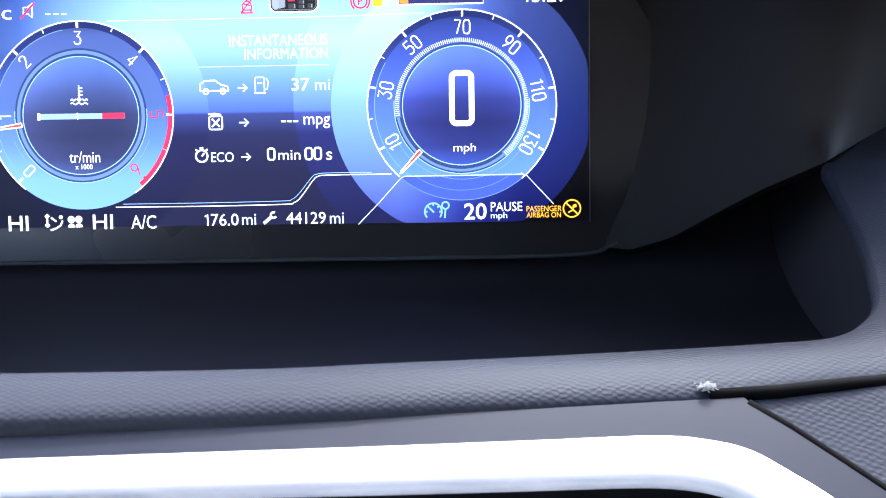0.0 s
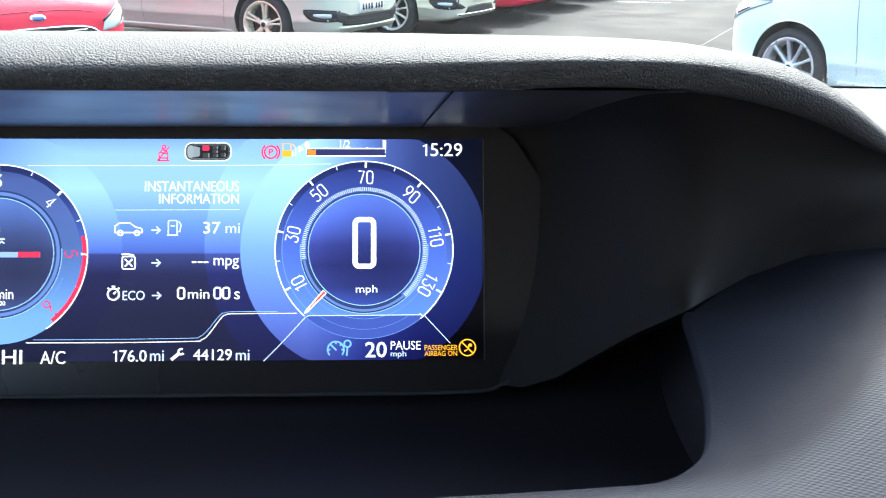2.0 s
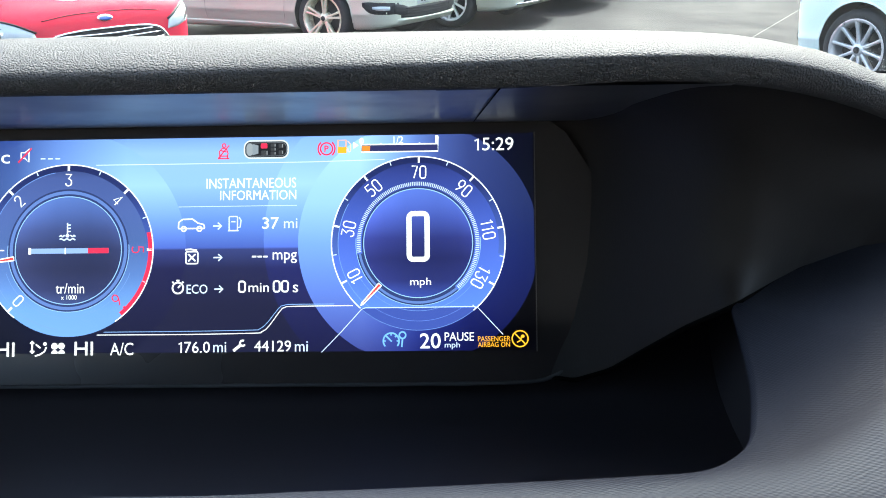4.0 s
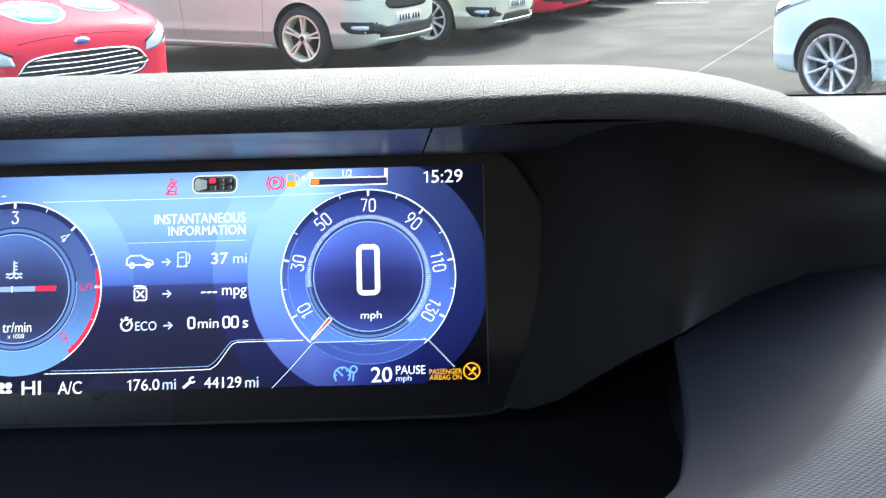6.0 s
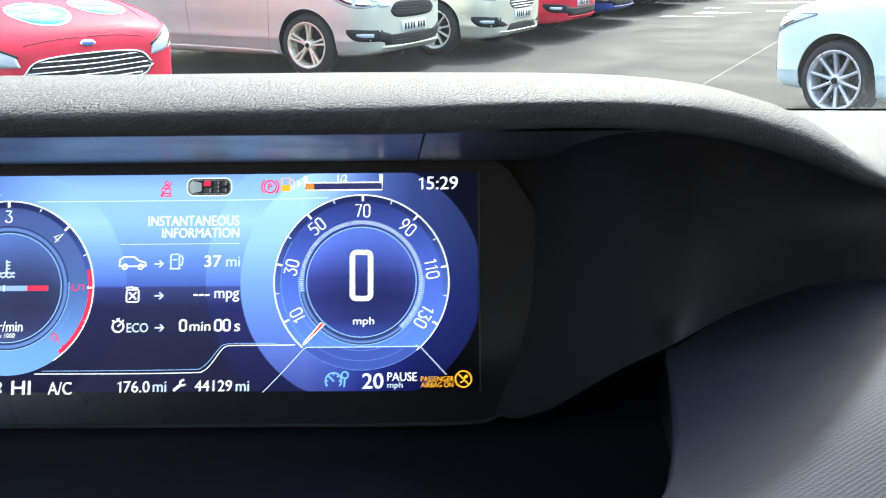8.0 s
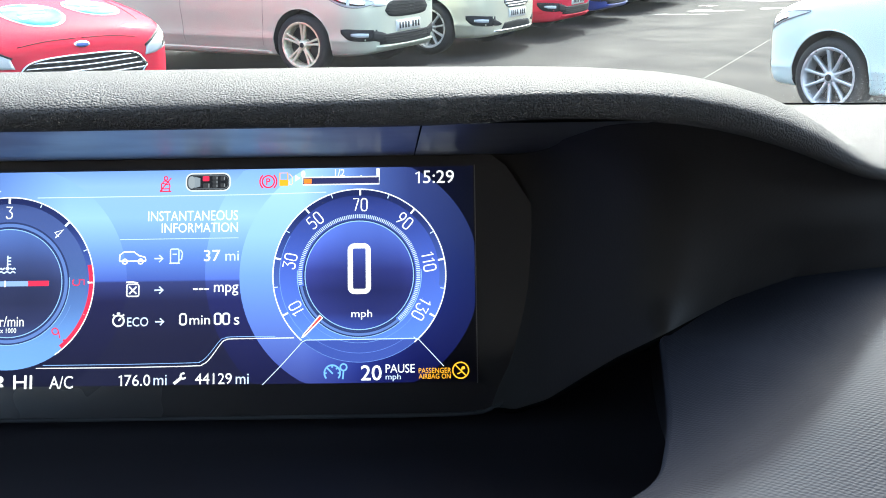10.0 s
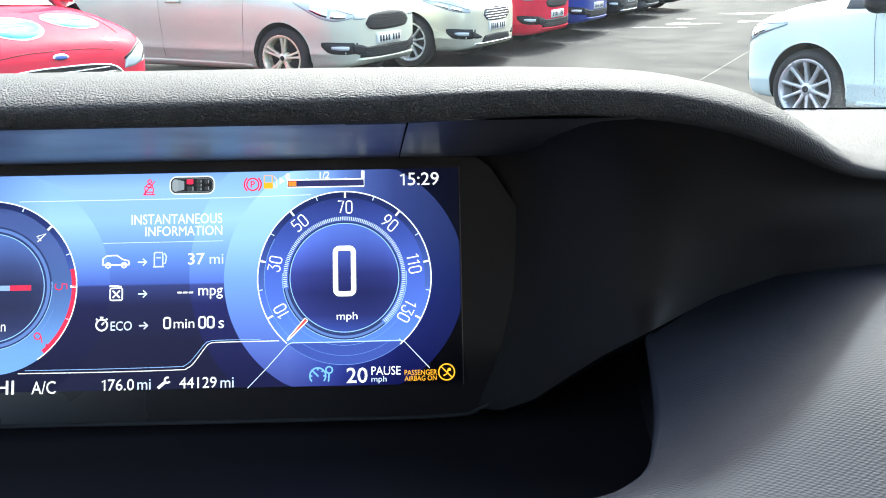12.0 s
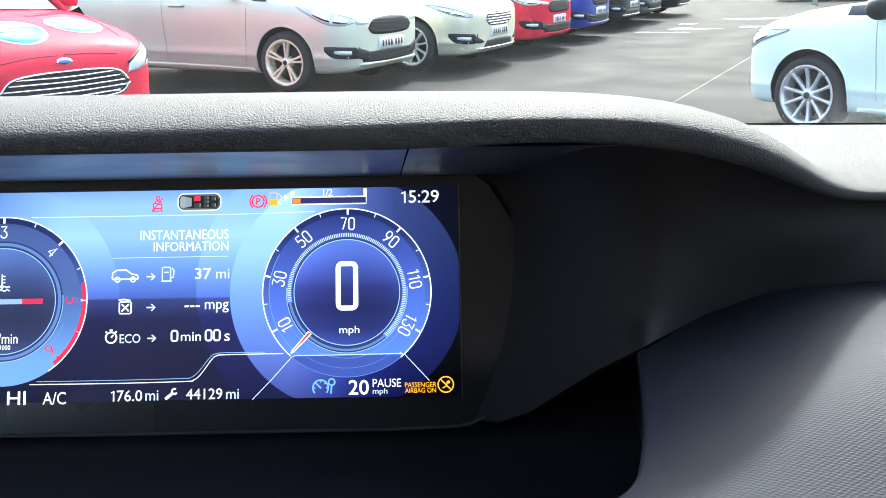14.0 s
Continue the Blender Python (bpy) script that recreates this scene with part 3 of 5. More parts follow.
disc("halo", (84.4, 2), 77.0, shade("lit_halo_wide", [(-54, 24, 25, 60), (-12, 34, 37, 90), (-2.5, 60, 70, 138), (-1.5, 84, 108, 204), (12, 112, 147, 224), (30, 150, 187, 239), (54, 125, 161, 225)], "Z",
     [(5, 255, 255, 255), (56, 250, 250, 255), (72, 180, 185, 225), (84, 100, 100, 150), (98, 45, 42, 74), (118, 24, 22, 40), (142, 14, 14, 24)]), 1)
disc("halo", R, 59.8, shade("lit_halo_right", [(-54, 58, 66, 136), (-40, 76, 92, 174), (-15, 98, 128, 216), (0, 112, 148, 228), (20, 142, 180, 238), (45, 157, 193, 242)], "Z",
     [(24, 255, 255, 255), (56, 255, 255, 255), (72, 205, 210, 235), (84, 150, 154, 196), (95, 108, 108, 154), (110, 82, 80, 122), (142, 62, 60, 92)]), 2)
GROOVE, GROOVE_LIT, FAINT = lit("lit_groove", 44, 56, 104), lit("lit_groove_light", 92, 118, 184), lit("lit_faint_rim", 112, 146, 216)
for c, name in ((L, "dial"), (R, "dial")):
    left = c is L
    cx = c[0]
    disc(name + "_face", c, 43.2, shade("lit_dial_face" + "_ab"[left], [(-46, 90, 126, 222), (-32, 88, 124, 218), (-15, 78, 106, 202), (5, 68, 90, 184), (22, 56, 73, 154), (34, 47, 59, 130), (43.5, 30, 38, 90)] if not left else
         [(-46, 112, 154, 222), (-32, 106, 148, 218), (-15, 84, 114, 178), (2, 70, 92, 150), (18, 72, 90, 152), (34, 66, 82, 142), (43.5, 34, 42, 82)], "Z",
         [(cx - 44, 1.10), (cx - 20, 1.0), (cx + 20, 0.96), (cx + 44, 1.06)]), 3)
    band("bevel", c, 39.6, 39.9, 100 if left else 150, 262, FAINT, 4)
    band("bevel", c, 39.9, 42.6, -8, 188, shade("lit_bevel" + "_ab"[left], [(-8, 74, 98, 176), (12, 56, 74, 146), (28, 36, 46, 100), (43.5, 26, 33, 78)], "Z"), 3.5, "darker bevel inside the scale line")
    for r0, r1, mat in ((27.2, 30.8, GROOVE), (28.3, 29.9, GROOVE_LIT)) if left else ((27.0, 28.0, GROOVE),):
        band("ring", c, r0, r1, 0, 360, mat, 4 if mat is GROOVE else 4.5)
    if not left:
        band("ring", c, 28.0, 31.0, 190, 310, GROOVE, 4, "dark groove below the comb")
        band("ring", c, 28.8, 30.0, 190, 310, GROOVE_LIT, 4.5)
    disc("dial_centre", c, 27.0, shade("lit_dial_centre" + "_ab"[left], [(-27, 54, 70, 152), (-19, 38, 44, 104), (-8, 32, 36, 88), (2, 42, 48, 112), (11, 62, 76, 158), (19, 76, 96, 186), (26.5, 84, 108, 200)] if not left else
         [(-29, 60, 72, 124), (-22, 44, 50, 92), (-12, 38, 42, 76), (-2, 42, 48, 86), (8, 58, 70, 122), (17, 74, 94, 160), (25, 84, 110, 182)], "Z",
         [(cx - 27, 1.7), (cx - 17, 1.25), (cx - 6, 1.0), (cx + 10, 0.90), (cx + 20, 1.0), (cx + 27, 1.3)]), 5)
    band("rim", c, 26.8, 27.2, 0, 360, PALE, 6, "fine pale rim")
    band("rim", c, 30.7, 31.0, 175, 365, PALE, 6)
    band("rim", c, 33.4, 33.6, 200, 340, FAINT, 6)
# the dimmer foot of the speed dial, below the tab line
foot = [p for p in arc(R, 43.2, 228, 312, 40)]
flat("dial_foot", foot, lit("lit_dial_foot", 60, 78, 160), 5, "dimmer foot of the dial")
band("foot_line", R, 42.9, 43.1, 230, 310, FAINT, 6)
band("foot_line", R, 38.4, 38.6, 236, 304, lit("lit_faint_line", 100, 130, 215), 6)

GLYPH = {"0": [[(0.0, 0.3), (0.0, 1.3), (0.12, 1.52), (0.3, 1.6), (0.7, 1.6), (0.88, 1.52), (1.0, 1.3), (1.0, 0.3), (0.88, 0.08), (0.7, 0.0), (0.3, 0.0), (0.12, 0.08), (0.0, 0.3)]],
         "1": [[(0.15, 1.3), (0.6, 1.6), (0.6, 0.0)]],
         "2": [[(0.0, 1.2), (0.08, 1.46), (0.35, 1.6), (0.68, 1.6), (0.92, 1.45), (0.98, 1.15), (0.8, 0.85), (0.0, 0.0), (1.0, 0.0)]],
         "3": [[(0.0, 1.6), (1.0, 1.6), (0.45, 0.95), (0.75, 0.9), (0.95, 0.7), (1.0, 0.4), (0.88, 0.1), (0.6, 0.0), (0.3, 0.0), (0.06, 0.12), (0.0, 0.36)]],
         "4": [[(0.72, 0.0), (0.72, 1.6), (0.0, 0.42), (1.0, 0.42)]],
         "5": [[(0.95, 1.6), (0.08, 1.6), (0.04, 0.86), (0.3, 0.96), (0.66, 0.96), (0.92, 0.8), (1.0, 0.5), (0.9, 0.14), (0.64, 0.0), (0.3, 0.0), (0.0, 0.14)]],
         "6": [[(0.75, 1.6), (0.25, 0.98), (0.03, 0.6), (0.03, 0.3), (0.2, 0.05), (0.5, 0.0), (0.8, 0.05), (0.98, 0.3), (0.98, 0.6), (0.8, 0.86), (0.5, 0.92), (0.2, 0.84)]],
         "7": [[(0.0, 1.6), (1.0, 1.6), (0.4, 0.0)]],
         "9": [[(0.25, 0.0), (0.75, 0.62), (0.97, 1.0), (0.97, 1.3), (0.8, 1.55), (0.5, 1.6), (0.2, 1.55), (0.02, 1.3), (0.02, 1.0), (0.2, 0.74), (0.5, 0.68), (0.8, 0.76)]]}


def numeral(text, c, high, turn, mat, wide=0.52, width=0.58, layer=9):
    """Thin squarish figures, one mesh for a number."""
    bm = bmesh.new()
    w, gap = high * wide, high * 0.22
    total = sum(w * (0.6 if d == "1" else 1) for d in text) + gap * (len(text) - 1)
    x, co_, si = -total / 2, math.cos(radians(turn)), math.sin(radians(turn))
    for d in text:
        for line in GLYPH[d]:
            pts = []
            for u, v in line:
                px_, pz = x + (u - (0.2 if d == "1" else 0)) * w, (v / 1.6 - 0.5) * high
                pts.append((c[0] + co_ * px_ - si * pz, c[1] + si * px_ + co_ * pz))
            ribbon_into(bm, pts, width, layer)
        x += w * (0.6 if d == "1" else 1) + gap
    return part("number", bm, mat, display, smooth=False)


# left dial: engine speed
band("scale_line", L, 42.8, 43.35, -56, 231, WHITE, 7, "white outer scale line")
band("red_zone", L, 40.7, 42.8, -50, 12, RED, 8, "red zone of the scale")
for k in range(13):
    a = 225 - 22.5 * k
    r0, r1, w = (40.0, 42.8, 1.1) if k % 2 == 0 else (40.8, 42.6, 0.5)
    stroke("tick", [[(L[0] + r0 * math.cos(radians(a)), L[1] + r0 * math.sin(radians(a))), (L[0] + r1 * math.cos(radians(a)), L[1] + r1 * math.sin(radians(a)))]], w, (RED if k >= 11 else WHITE) if k % 2 == 0 else SOFT, 8)
for k in range(7):
    a = 225 - 45 * k
    x, z = L[0] + 35.4 * math.cos(radians(a)), L[1] + 35.4 * math.sin(radians(a))
    numeral(str(k), (x, z), 5.7, a - 90, RED if k > 4 else WHITE)
# right dial: speed
band("scale_line", R, 42.75, 43.3, -51, 228, WHITE, 7, "white outer scale line")
for k in range(14):
    a = 227 - 276 * (10 * (k + 1)) / 140
    r0, r1, w = (39.9, 42.9, 0.9) if k % 2 == 0 else (40.8, 42.8, 0.42)
    stroke("tick", [[(R[0] + r0 * math.cos(radians(a)), R[1] + r0 * math.sin(radians(a))), (R[0] + r1 * math.cos(radians(a)), R[1] + r1 * math.sin(radians(a)))]], w, WHITE if k % 2 == 0 else SOFT, 8)
for v in (10, 30, 50, 70, 90, 110, 130):
    a = 227 - 276 * v / 140
    x, z = R[0] + 35.2 * math.cos(radians(a)), R[1] + 35.2 * math.sin(radians(a))
    numeral(str(v), (x, z), 6.0, a - 90, WHITE, 0.47)
comb = bmesh.new()
for k in range(133):
    a = radians(188 - 236 * k / 132)
    ribbon_into(comb, [(R[0] + r * math.cos(a), R[1] + r * math.sin(a)) for r in (28.5, 30.4)], 0.40, 8)
tagged(part("comb_scale", comb, SOFT, display, "fine comb of pale strokes", smooth=False), kind="stuff")
# needles
for c, a in ((R, 227), (L, 188)):
    u, v = Vector((math.cos(radians(a)), math.sin(radians(a)))), Vector((-math.sin(radians(a)), math.cos(radians(a))))
    q = Vector(c)
    needle = flat("needle", [q + u * 27.6 + v * 1.05, q + u * 28.2 + v * 1.2, q + u * 40.6 + v * 0.75, q + u * 42.0 + v * 0.2, q + u * 42.0 - v * 0.2, q + u * 40.6 - v * 0.75, q + u * 28.2 - v * 1.2, q + u * 27.6 - v * 1.05], WHITE, 10, "white needle with a red core")
    flat("needle_core", [q + u * 27.9 + v * 0.65, q + u * 34 + v * 0.42, q + u * 37 + v * 0.15, q + u * 37 - v * 0.15, q + u * 34 - v * 0.42, q + u * 27.9 - v * 0.65], lit("lit_needle_red", 225, 70, 70), 11, parent=needle)
    flat("needle_groove", [q + u * 34.2 + v * 0.34, q + u * 40 + v * 0.22, q + u * 40 - v * 0.22, q + u * 34.2 - v * 0.34], lit("lit_needle_groove", 150, 110, 130), 11, parent=needle)
# big nought and unit
def rounded(x0, x1, z0, z1, r, n=6):
    pts = []
    for cx, cz, a0 in ((x1 - r, z1 - r, 0), (x0 + r, z1 - r, 90), (x0 + r, z0 + r, 180), (x1 - r, z0 + r, 270)):
        pts += arc((cx, cz), r, a0, a0 + 90, n)
    return pts


a, b = (80.01, 14.16), (88.95, -8.51)
stroke("digit_nought", [rounded(a[0], b[0], b[1], a[1], 2.0)], 2.5, WHITE, 9, "large white nought", closed=True)
words("mph", (80.40, -17.62), (90.67, -22.41))
# left dial centre
a, b = (-111.3, -1.15), (-70.6, -3.75)
flat("gauge_bar", [(a[0], b[1]), (b[0], b[1]), (b[0], a[1]), (a[0], a[1])], lit("lit_bar_blue", 138, 164, 216), 8, "coolant gauge bar")
c = (-81.10, -2.38)
flat("gauge_bar_red", [(c[0], b[1]), (b[0], b[1]), (b[0], a[1]), (c[0], a[1])], RED, 9)
for x in (57, 122):
    p = (a[0], 0) if x == 57 else (-92.85, -2.28)
    flat("gauge_mark", [(p[0], b[1] - 0.3), (p[0] + (1.3 if x == 57 else 0.5), b[1] - 0.3), (p[0] + (1.3 if x == 57 else 0.5), a[1] + 0.3), (p[0], a[1] + 0.3)], WHITE, 10)
words("tr/min", (-97.21, -18.61), (-82.85, -23.77))
words("x 1000", (-94.56, -24.54), (-86.53, -26.84))
c = (-91.54, 7.60)
stroke("coolant_sign", [[(c[0], c[1] - 2.2), (c[0], c[1] + 4.0)]] + [[(c[0], c[1] + h), (c[0] + 1.7, c[1] + h)] for h in (2.9, 1.3, -0.3)], 0.65, SOFT, 9)
waves = [[(c[0] + 4.0 * sd * (0.32 + 0.68 * k / 8), c[1] - 2.6 + 0.4 * math.sin(k * 1.3)) for k in range(9)] for sd in (1, -1)]
stroke("coolant_waves", waves + [[(c[0] - 4.0 + k * 0.5, c[1] - 4.3 + 0.4 * math.sin(k * 1.05)) for k in range(17)]], 0.65, SOFT, 9)
disc("coolant_bulb", (c[0], c[1] - 2.4), 0.95, SOFT, 9)

# upper line
stroke("hairline", [[(-77.30, 40.53), (-28.09, 40.53), (31.48, 40.68), (68.09, 41.38)]], 0.35, SOFT, 6)
words("INSTANTANEOUS", (-21.21, 32.94), (23.86, 27.93), WHITE)
words("INFORMATION", (-14.36, 26.79), (23.87, 22.02), WHITE)
stroke("hairline", [[(-35.36, 18.95), (24.15, 19.06)]], 0.25, SOFT, 6)
words("5", (-135.71, 48.22), (-131.84, 42.16))
words("°c", (-130.50, 49.02), (-121.41, 42.04))
c = (-113.67, 45.95)
stroke("mute_sign", [[(c[0] - 2, c[1] - 1.4), (c[0] - 2, c[1] + 1.4), (c[0], c[1] + 1.4), (c[0] + 2, c[1] + 3.4), (c[0] + 2, c[1] - 3.4), (c[0], c[1] - 1.4)]], 0.6, WHITE, 9, closed=True)
stroke("mute_bar", [[(c[0] - 3.4, c[1] - 3.6), (c[0] + 3.4, c[1] + 3.6)]], 0.8, RED, 10)
for x in (84, 97, 110):
    p = ((-104.40, 44.13), (-100.65, 44.08), (-96.91, 44.04))[(84, 97, 110).index(x)]
    flat("dash", [(p[0] - 1.2, p[1] - 0.3), (p[0] + 1.2, p[1] - 0.3), (p[0] + 1.2, p[1] + 0.3), (p[0] - 1.2, p[1] + 0.3)], SOFT, 9)
# warning signs along the top
c = (-12.60, 46.58)
stroke("belt_sign", [arc((c[0] + 0.2, c[1] + 2.9), 0.9, 0, 360, 16), [(c[0] - 1.8, c[1] - 3.4), (c[0] - 2.2, c[1]), (c[0] - 0.6, c[1] + 1.6), (c[0] + 1.4, c[1] + 1.2), (c[0] + 2.2, c[1] - 1), (c[0] + 1.8, c[1] - 3.4)],
                     [(c[0] - 2.8, c[1] - 3.6), (c[0] + 2.8, c[1] + 3.0)], [(c[0] - 2.2, c[1] - 2.4), (c[0] + 2.2, c[1] - 2.4)], [(c[0] - 2.9, c[1] - 3.7), (c[0] + 2.9, c[1] - 3.7)], [(c[0] - 1.5, c[1] + 0.4), (c[0] + 1.5, c[1] - 0.4)]], 0.6, RED, 9, "red seat-belt warning sign")
a, b = (-2.10, 51.56), (19.89, 42.93)
car = flat("seat_plan", rounded(a[0], b[0], b[1], a[1], 3.2), lit("lit_seat_plan", 30, 31, 36), 8, "dark seat plan of the car seen from above")
stroke("outline", [rounded(a[0], b[0], b[1], a[1], 3.2)], 0.7, lit("lit_outline", 205, 210, 220), 10, closed=True, parent=car)
stroke("inner_outline", [rounded(a[0] + 0.9, b[0] - 0.9, b[1] + 1.0, a[1] - 1.0, 2.4)], 0.35, lit("lit_inner_outline", 96, 100, 110), 9, closed=True, parent=car)
flat("bonnet", rounded(a[0] + 1.0, a[0] + 4.2, b[1] + 1.2, a[1] - 1.2, 1.5, 4), lit("lit_bonnet", 140, 146, 156), 9, parent=car)
flat("windscreen", [(a[0] + 4.0, b[1] + 1.5), (a[0] + 7.0, b[1] + 2.2), (a[0] + 7.0, a[1] - 2.2), (a[0] + 4.0, a[1] - 1.5)], lit("lit_windscreen", 128, 136, 148), 9, parent=car)
SEAT, SEAT_EDGE = lit("lit_seat", 56, 57, 62), lit("lit_seat_edge", 128, 131, 138)
for x, z, w, d, red in ((9.9, 1.75, 3.3, 2.5, True), (9.9, -1.75, 3.0, 2.4, False), (14.3, 2.0, 2.3, 1.7, False), (14.3, 0.0, 2.3, 1.7, False), (14.3, -2.0, 2.3, 1.7, False), (18.2, 1.7, 2.0, 2.1, False), (18.2, -1.7, 2.0, 2.1, False)):
    q = (a[0] + x, (a[1] + b[1]) / 2 + z)
    seat = flat("seat", rounded(q[0] - w / 2, q[0] + w / 2, q[1] - d / 2, q[1] + d / 2, 0.5, 3), RED if red else SEAT, 11, "red seat" if red else "", parent=car)
    if not red:
        stroke("backrest", [[(q[0] + w / 2, q[1] - d / 2 + 0.2), (q[0] + w / 2, q[1] + d / 2 - 0.2)]], 0.5, SEAT_EDGE, 12, parent=seat)
c = (39.11, 47.08)
stroke("parking_sign", [arc(c, 3.0, 0, 360, 32), arc(c, 4.2, 130, 230, 16), arc(c, 4.2, -50, 50, 16)], 0.75, RED, 9, "red parking-brake sign")
lettering("P", c[0] - 1.1, c[0] + 1.1, c[1] - 1.7, c[1] + 1.7, RED, thick=0.02)
c = (47.29, 48.11)
amber = lit("lit_fuel_amber", 250, 165, 40)
pump = flat("fuel_sign", [(c[0] - 2.4, c[1] - 3.2), (c[0] + 1.6, c[1] - 3.2), (c[0] + 1.6, c[1] - 0.2), (c[0] - 2.4, c[1] - 0.2)], amber, 9, "amber fuel pump sign")
stroke("outline", [[(c[0] - 2.4, c[1] - 3.2), (c[0] - 2.4, c[1] + 3.2), (c[0] + 1.6, c[1] + 3.2), (c[0] + 1.6, c[1] - 3.2)]], 0.6, amber, 10, closed=True, parent=pump)
stroke("fuel_hose", [[(c[0] + 1.8, c[1] - 1.0), (c[0] + 2.5, c[1] - 1.0), (c[0] + 2.6, c[1] - 2.6), (c[0] + 3.4, c[1] - 2.8), (c[0] + 3.9, c[1] - 2.0), (c[0] + 3.8, c[1] + 1.2), (c[0] + 2.4, c[1] + 2.8)]], 0.42, lit("lit_hose", 235, 190, 150), 9, parent=pump)
c = (53.77, 48.60)
flat("fuel_arrow", [(c[0] - 1.2, c[1] - 1.7), (c[0] + 1.4, c[1]), (c[0] - 1.2, c[1] + 1.7)], WHITE, 9)
a, b = (56.46, 52.38), (94.73, 44.72)
q = (56.44, 45.18)
e = (94.78, 52.74)
flat("fuel_gauge", [(a[0], q[1]), (b[0], q[1]), (b[0], q[1] + 3.6), (a[0], q[1] + 3.6)], lit("lit_gauge_bed", 44, 46, 92), 8, "fuel gauge")
stroke("fuel_line", [[(a[0], a[1] - 0.5), (a[0], q[1]), (b[0], q[1]), (b[0], e[1])], [(a[0], q[1] + 3.7), (b[0], q[1] + 3.7)], [((a[0] + b[0]) / 2, q[1] + 3.4), ((a[0] + b[0]) / 2, q[1] + 4.8)],
                     [(a[0] + 9.8, q[1] + 3.4), (a[0] + 9.8, q[1] + 4.4)], [(a[0] + 29.2, q[1] + 3.4), (a[0] + 29.2, q[1] + 4.4)]], 0.6, WHITE, 9)
flat("fuel_level", [(a[0] + 0.5, q[1] + 0.6), (a[0] + 4.4, q[1] + 0.6), (a[0] + 4.4, q[1] + 3.0), (a[0] + 0.5, q[1] + 3.0)], ORANGE, 10)
words("0", (55.47, 52.39), (57.71, 48.97), WHITE)
words("1/2", (72.63, 52.88), (77.39, 49.29), WHITE)
words("1", (93.39, 53.04), (94.76, 49.36), WHITE)
stroke("lettering", [[(113.0, 49.9), (114.6, 51.0), (114.6, 45.2)]], 0.75, WHITE, 9)
words("5:29", (116.7, 51.52), (132.10, 45.11), WHITE)
# middle rows
c = (-28.75, 9.86)
stroke("car_sign", [[(c[0] - 6.6, c[1] - 1.6), (c[0] - 6.4, c[1] + 1.4), (c[0] - 4.4, c[1] + 2.8), (c[0] + 0.5, c[1] + 2.9), (c[0] + 3.2, c[1] + 0.9), (c[0] + 6.2, c[1] + 0.1), (c[0] + 6.6, c[1] - 1.6)],
                    [(c[0] - 6.6, c[1] - 1.8), (c[0] + 6.6, c[1] - 1.8)], arc((c[0] - 3.9, c[1] - 2.0), 1.2, 0, 360, 20), arc((c[0] + 4.0, c[1] - 2.0), 1.2, 0, 360, 20)], 0.65, WHITE, 9)
for c in ((-15.69, 9.17), (-15.48, -6.57), (-14.98, -22.26)):
    stroke("arrow_sign", [[(c[0] - 2.2, c[1]), (c[0] + 2.0, c[1])], [(c[0] + 0.2, c[1] + 1.7), (c[0] + 2.1, c[1]), (c[0] + 0.2, c[1] - 1.7)]], 0.7, SOFT, 9)
c = (-7.20, 10.22)
stroke("pump_sign", [rounded(c[0] - 2.6, c[0] + 1.6, c[1] - 3.4, c[1] + 3.6, 0.6, 3) + [(c[0] + 1.6, c[1] + 3.0)], [(c[0] - 1.6, c[1] + 1.0), (c[0] + 0.6, c[1] + 1.0)],
                     [(c[0] - 3.2, c[1] - 3.5), (c[0] + 2.2, c[1] - 3.5)], [(c[0] + 1.7, c[1] - 1.8), (c[0] + 2.9, c[1] - 1.8), (c[0] + 3.4, c[1] + 1.6), (c[0] + 2.4, c[1] + 3.2)]], 0.6, SOFT, 9)
words("37", (6.94, 13.18), (15.14, 7.49), WHITE, 0.004)
words("mi", (17.67, 12.52), (24.44, 7.68), SOFT)
c = (-28.51, -5.90)
stroke("can_sign", [rounded(c[0] - 3.0, c[0] + 3.0, c[1] - 3.6, c[1] + 2.4, 0.8, 3), ], 0.65, WHITE, 9, closed=True)
stroke("can_cross", [[(c[0] - 1.8, c[1] - 2.4), (c[0] + 1.8, c[1] + 1.2)], [(c[0] - 1.8, c[1] + 1.2), (c[0] + 1.8, c[1] - 2.4)], [(c[0] - 3.4, c[1] + 3.4), (c[0] - 0.6, c[1] + 3.6), (c[0] + 2.6, c[1] + 3.0)]], 0.75, WHITE, 9)
for p in ((2.75, -6.29), (5.58, -6.32), (8.40, -6.34)):
    flat("dash", [(p[0] - 1.1, p[1] - 0.4), (p[0] + 1.1, p[1] - 0.4), (p[0] + 1.1, p[1] + 0.4), (p[0] - 1.1, p[1] + 0.4)], WHITE, 9)
words("mpg", (12.06, -4.27), (24.17, -9.68), WHITE)
c = (-35.50, -21.56)
stroke("stopwatch_sign", [arc(c, 2.7, 0, 360, 32), [(c[0], c[1]), (c[0] + 1.2, c[1] + 1.3)], [(c[0] - 0.8, c[1] + 3.7), (c[0] + 0.8, c[1] + 3.7)], [(c[0], c[1] + 2.6), (c[0], c[1] + 3.7)], [(c[0] + 2.1, c[1] + 2.5), (c[0] + 2.8, c[1] + 3.1)], [(c[0] - 2.1, c[1] + 2.5), (c[0] - 2.8, c[1] + 3.1)]], 0.8, WHITE, 9)
words("ECO", (-31.12, -19.91), (-20.62, -24.46), SOFT, 0.004)
numeral("0", (-3.3, -21.2), 5.2, 0, WHITE, 0.58, 0.85)
words("min", (-0.03, -19.43), (10.13, -23.82), WHITE)
numeral("00", (16.1, -21.2), 5.2, 0, WHITE, 0.58, 0.85)
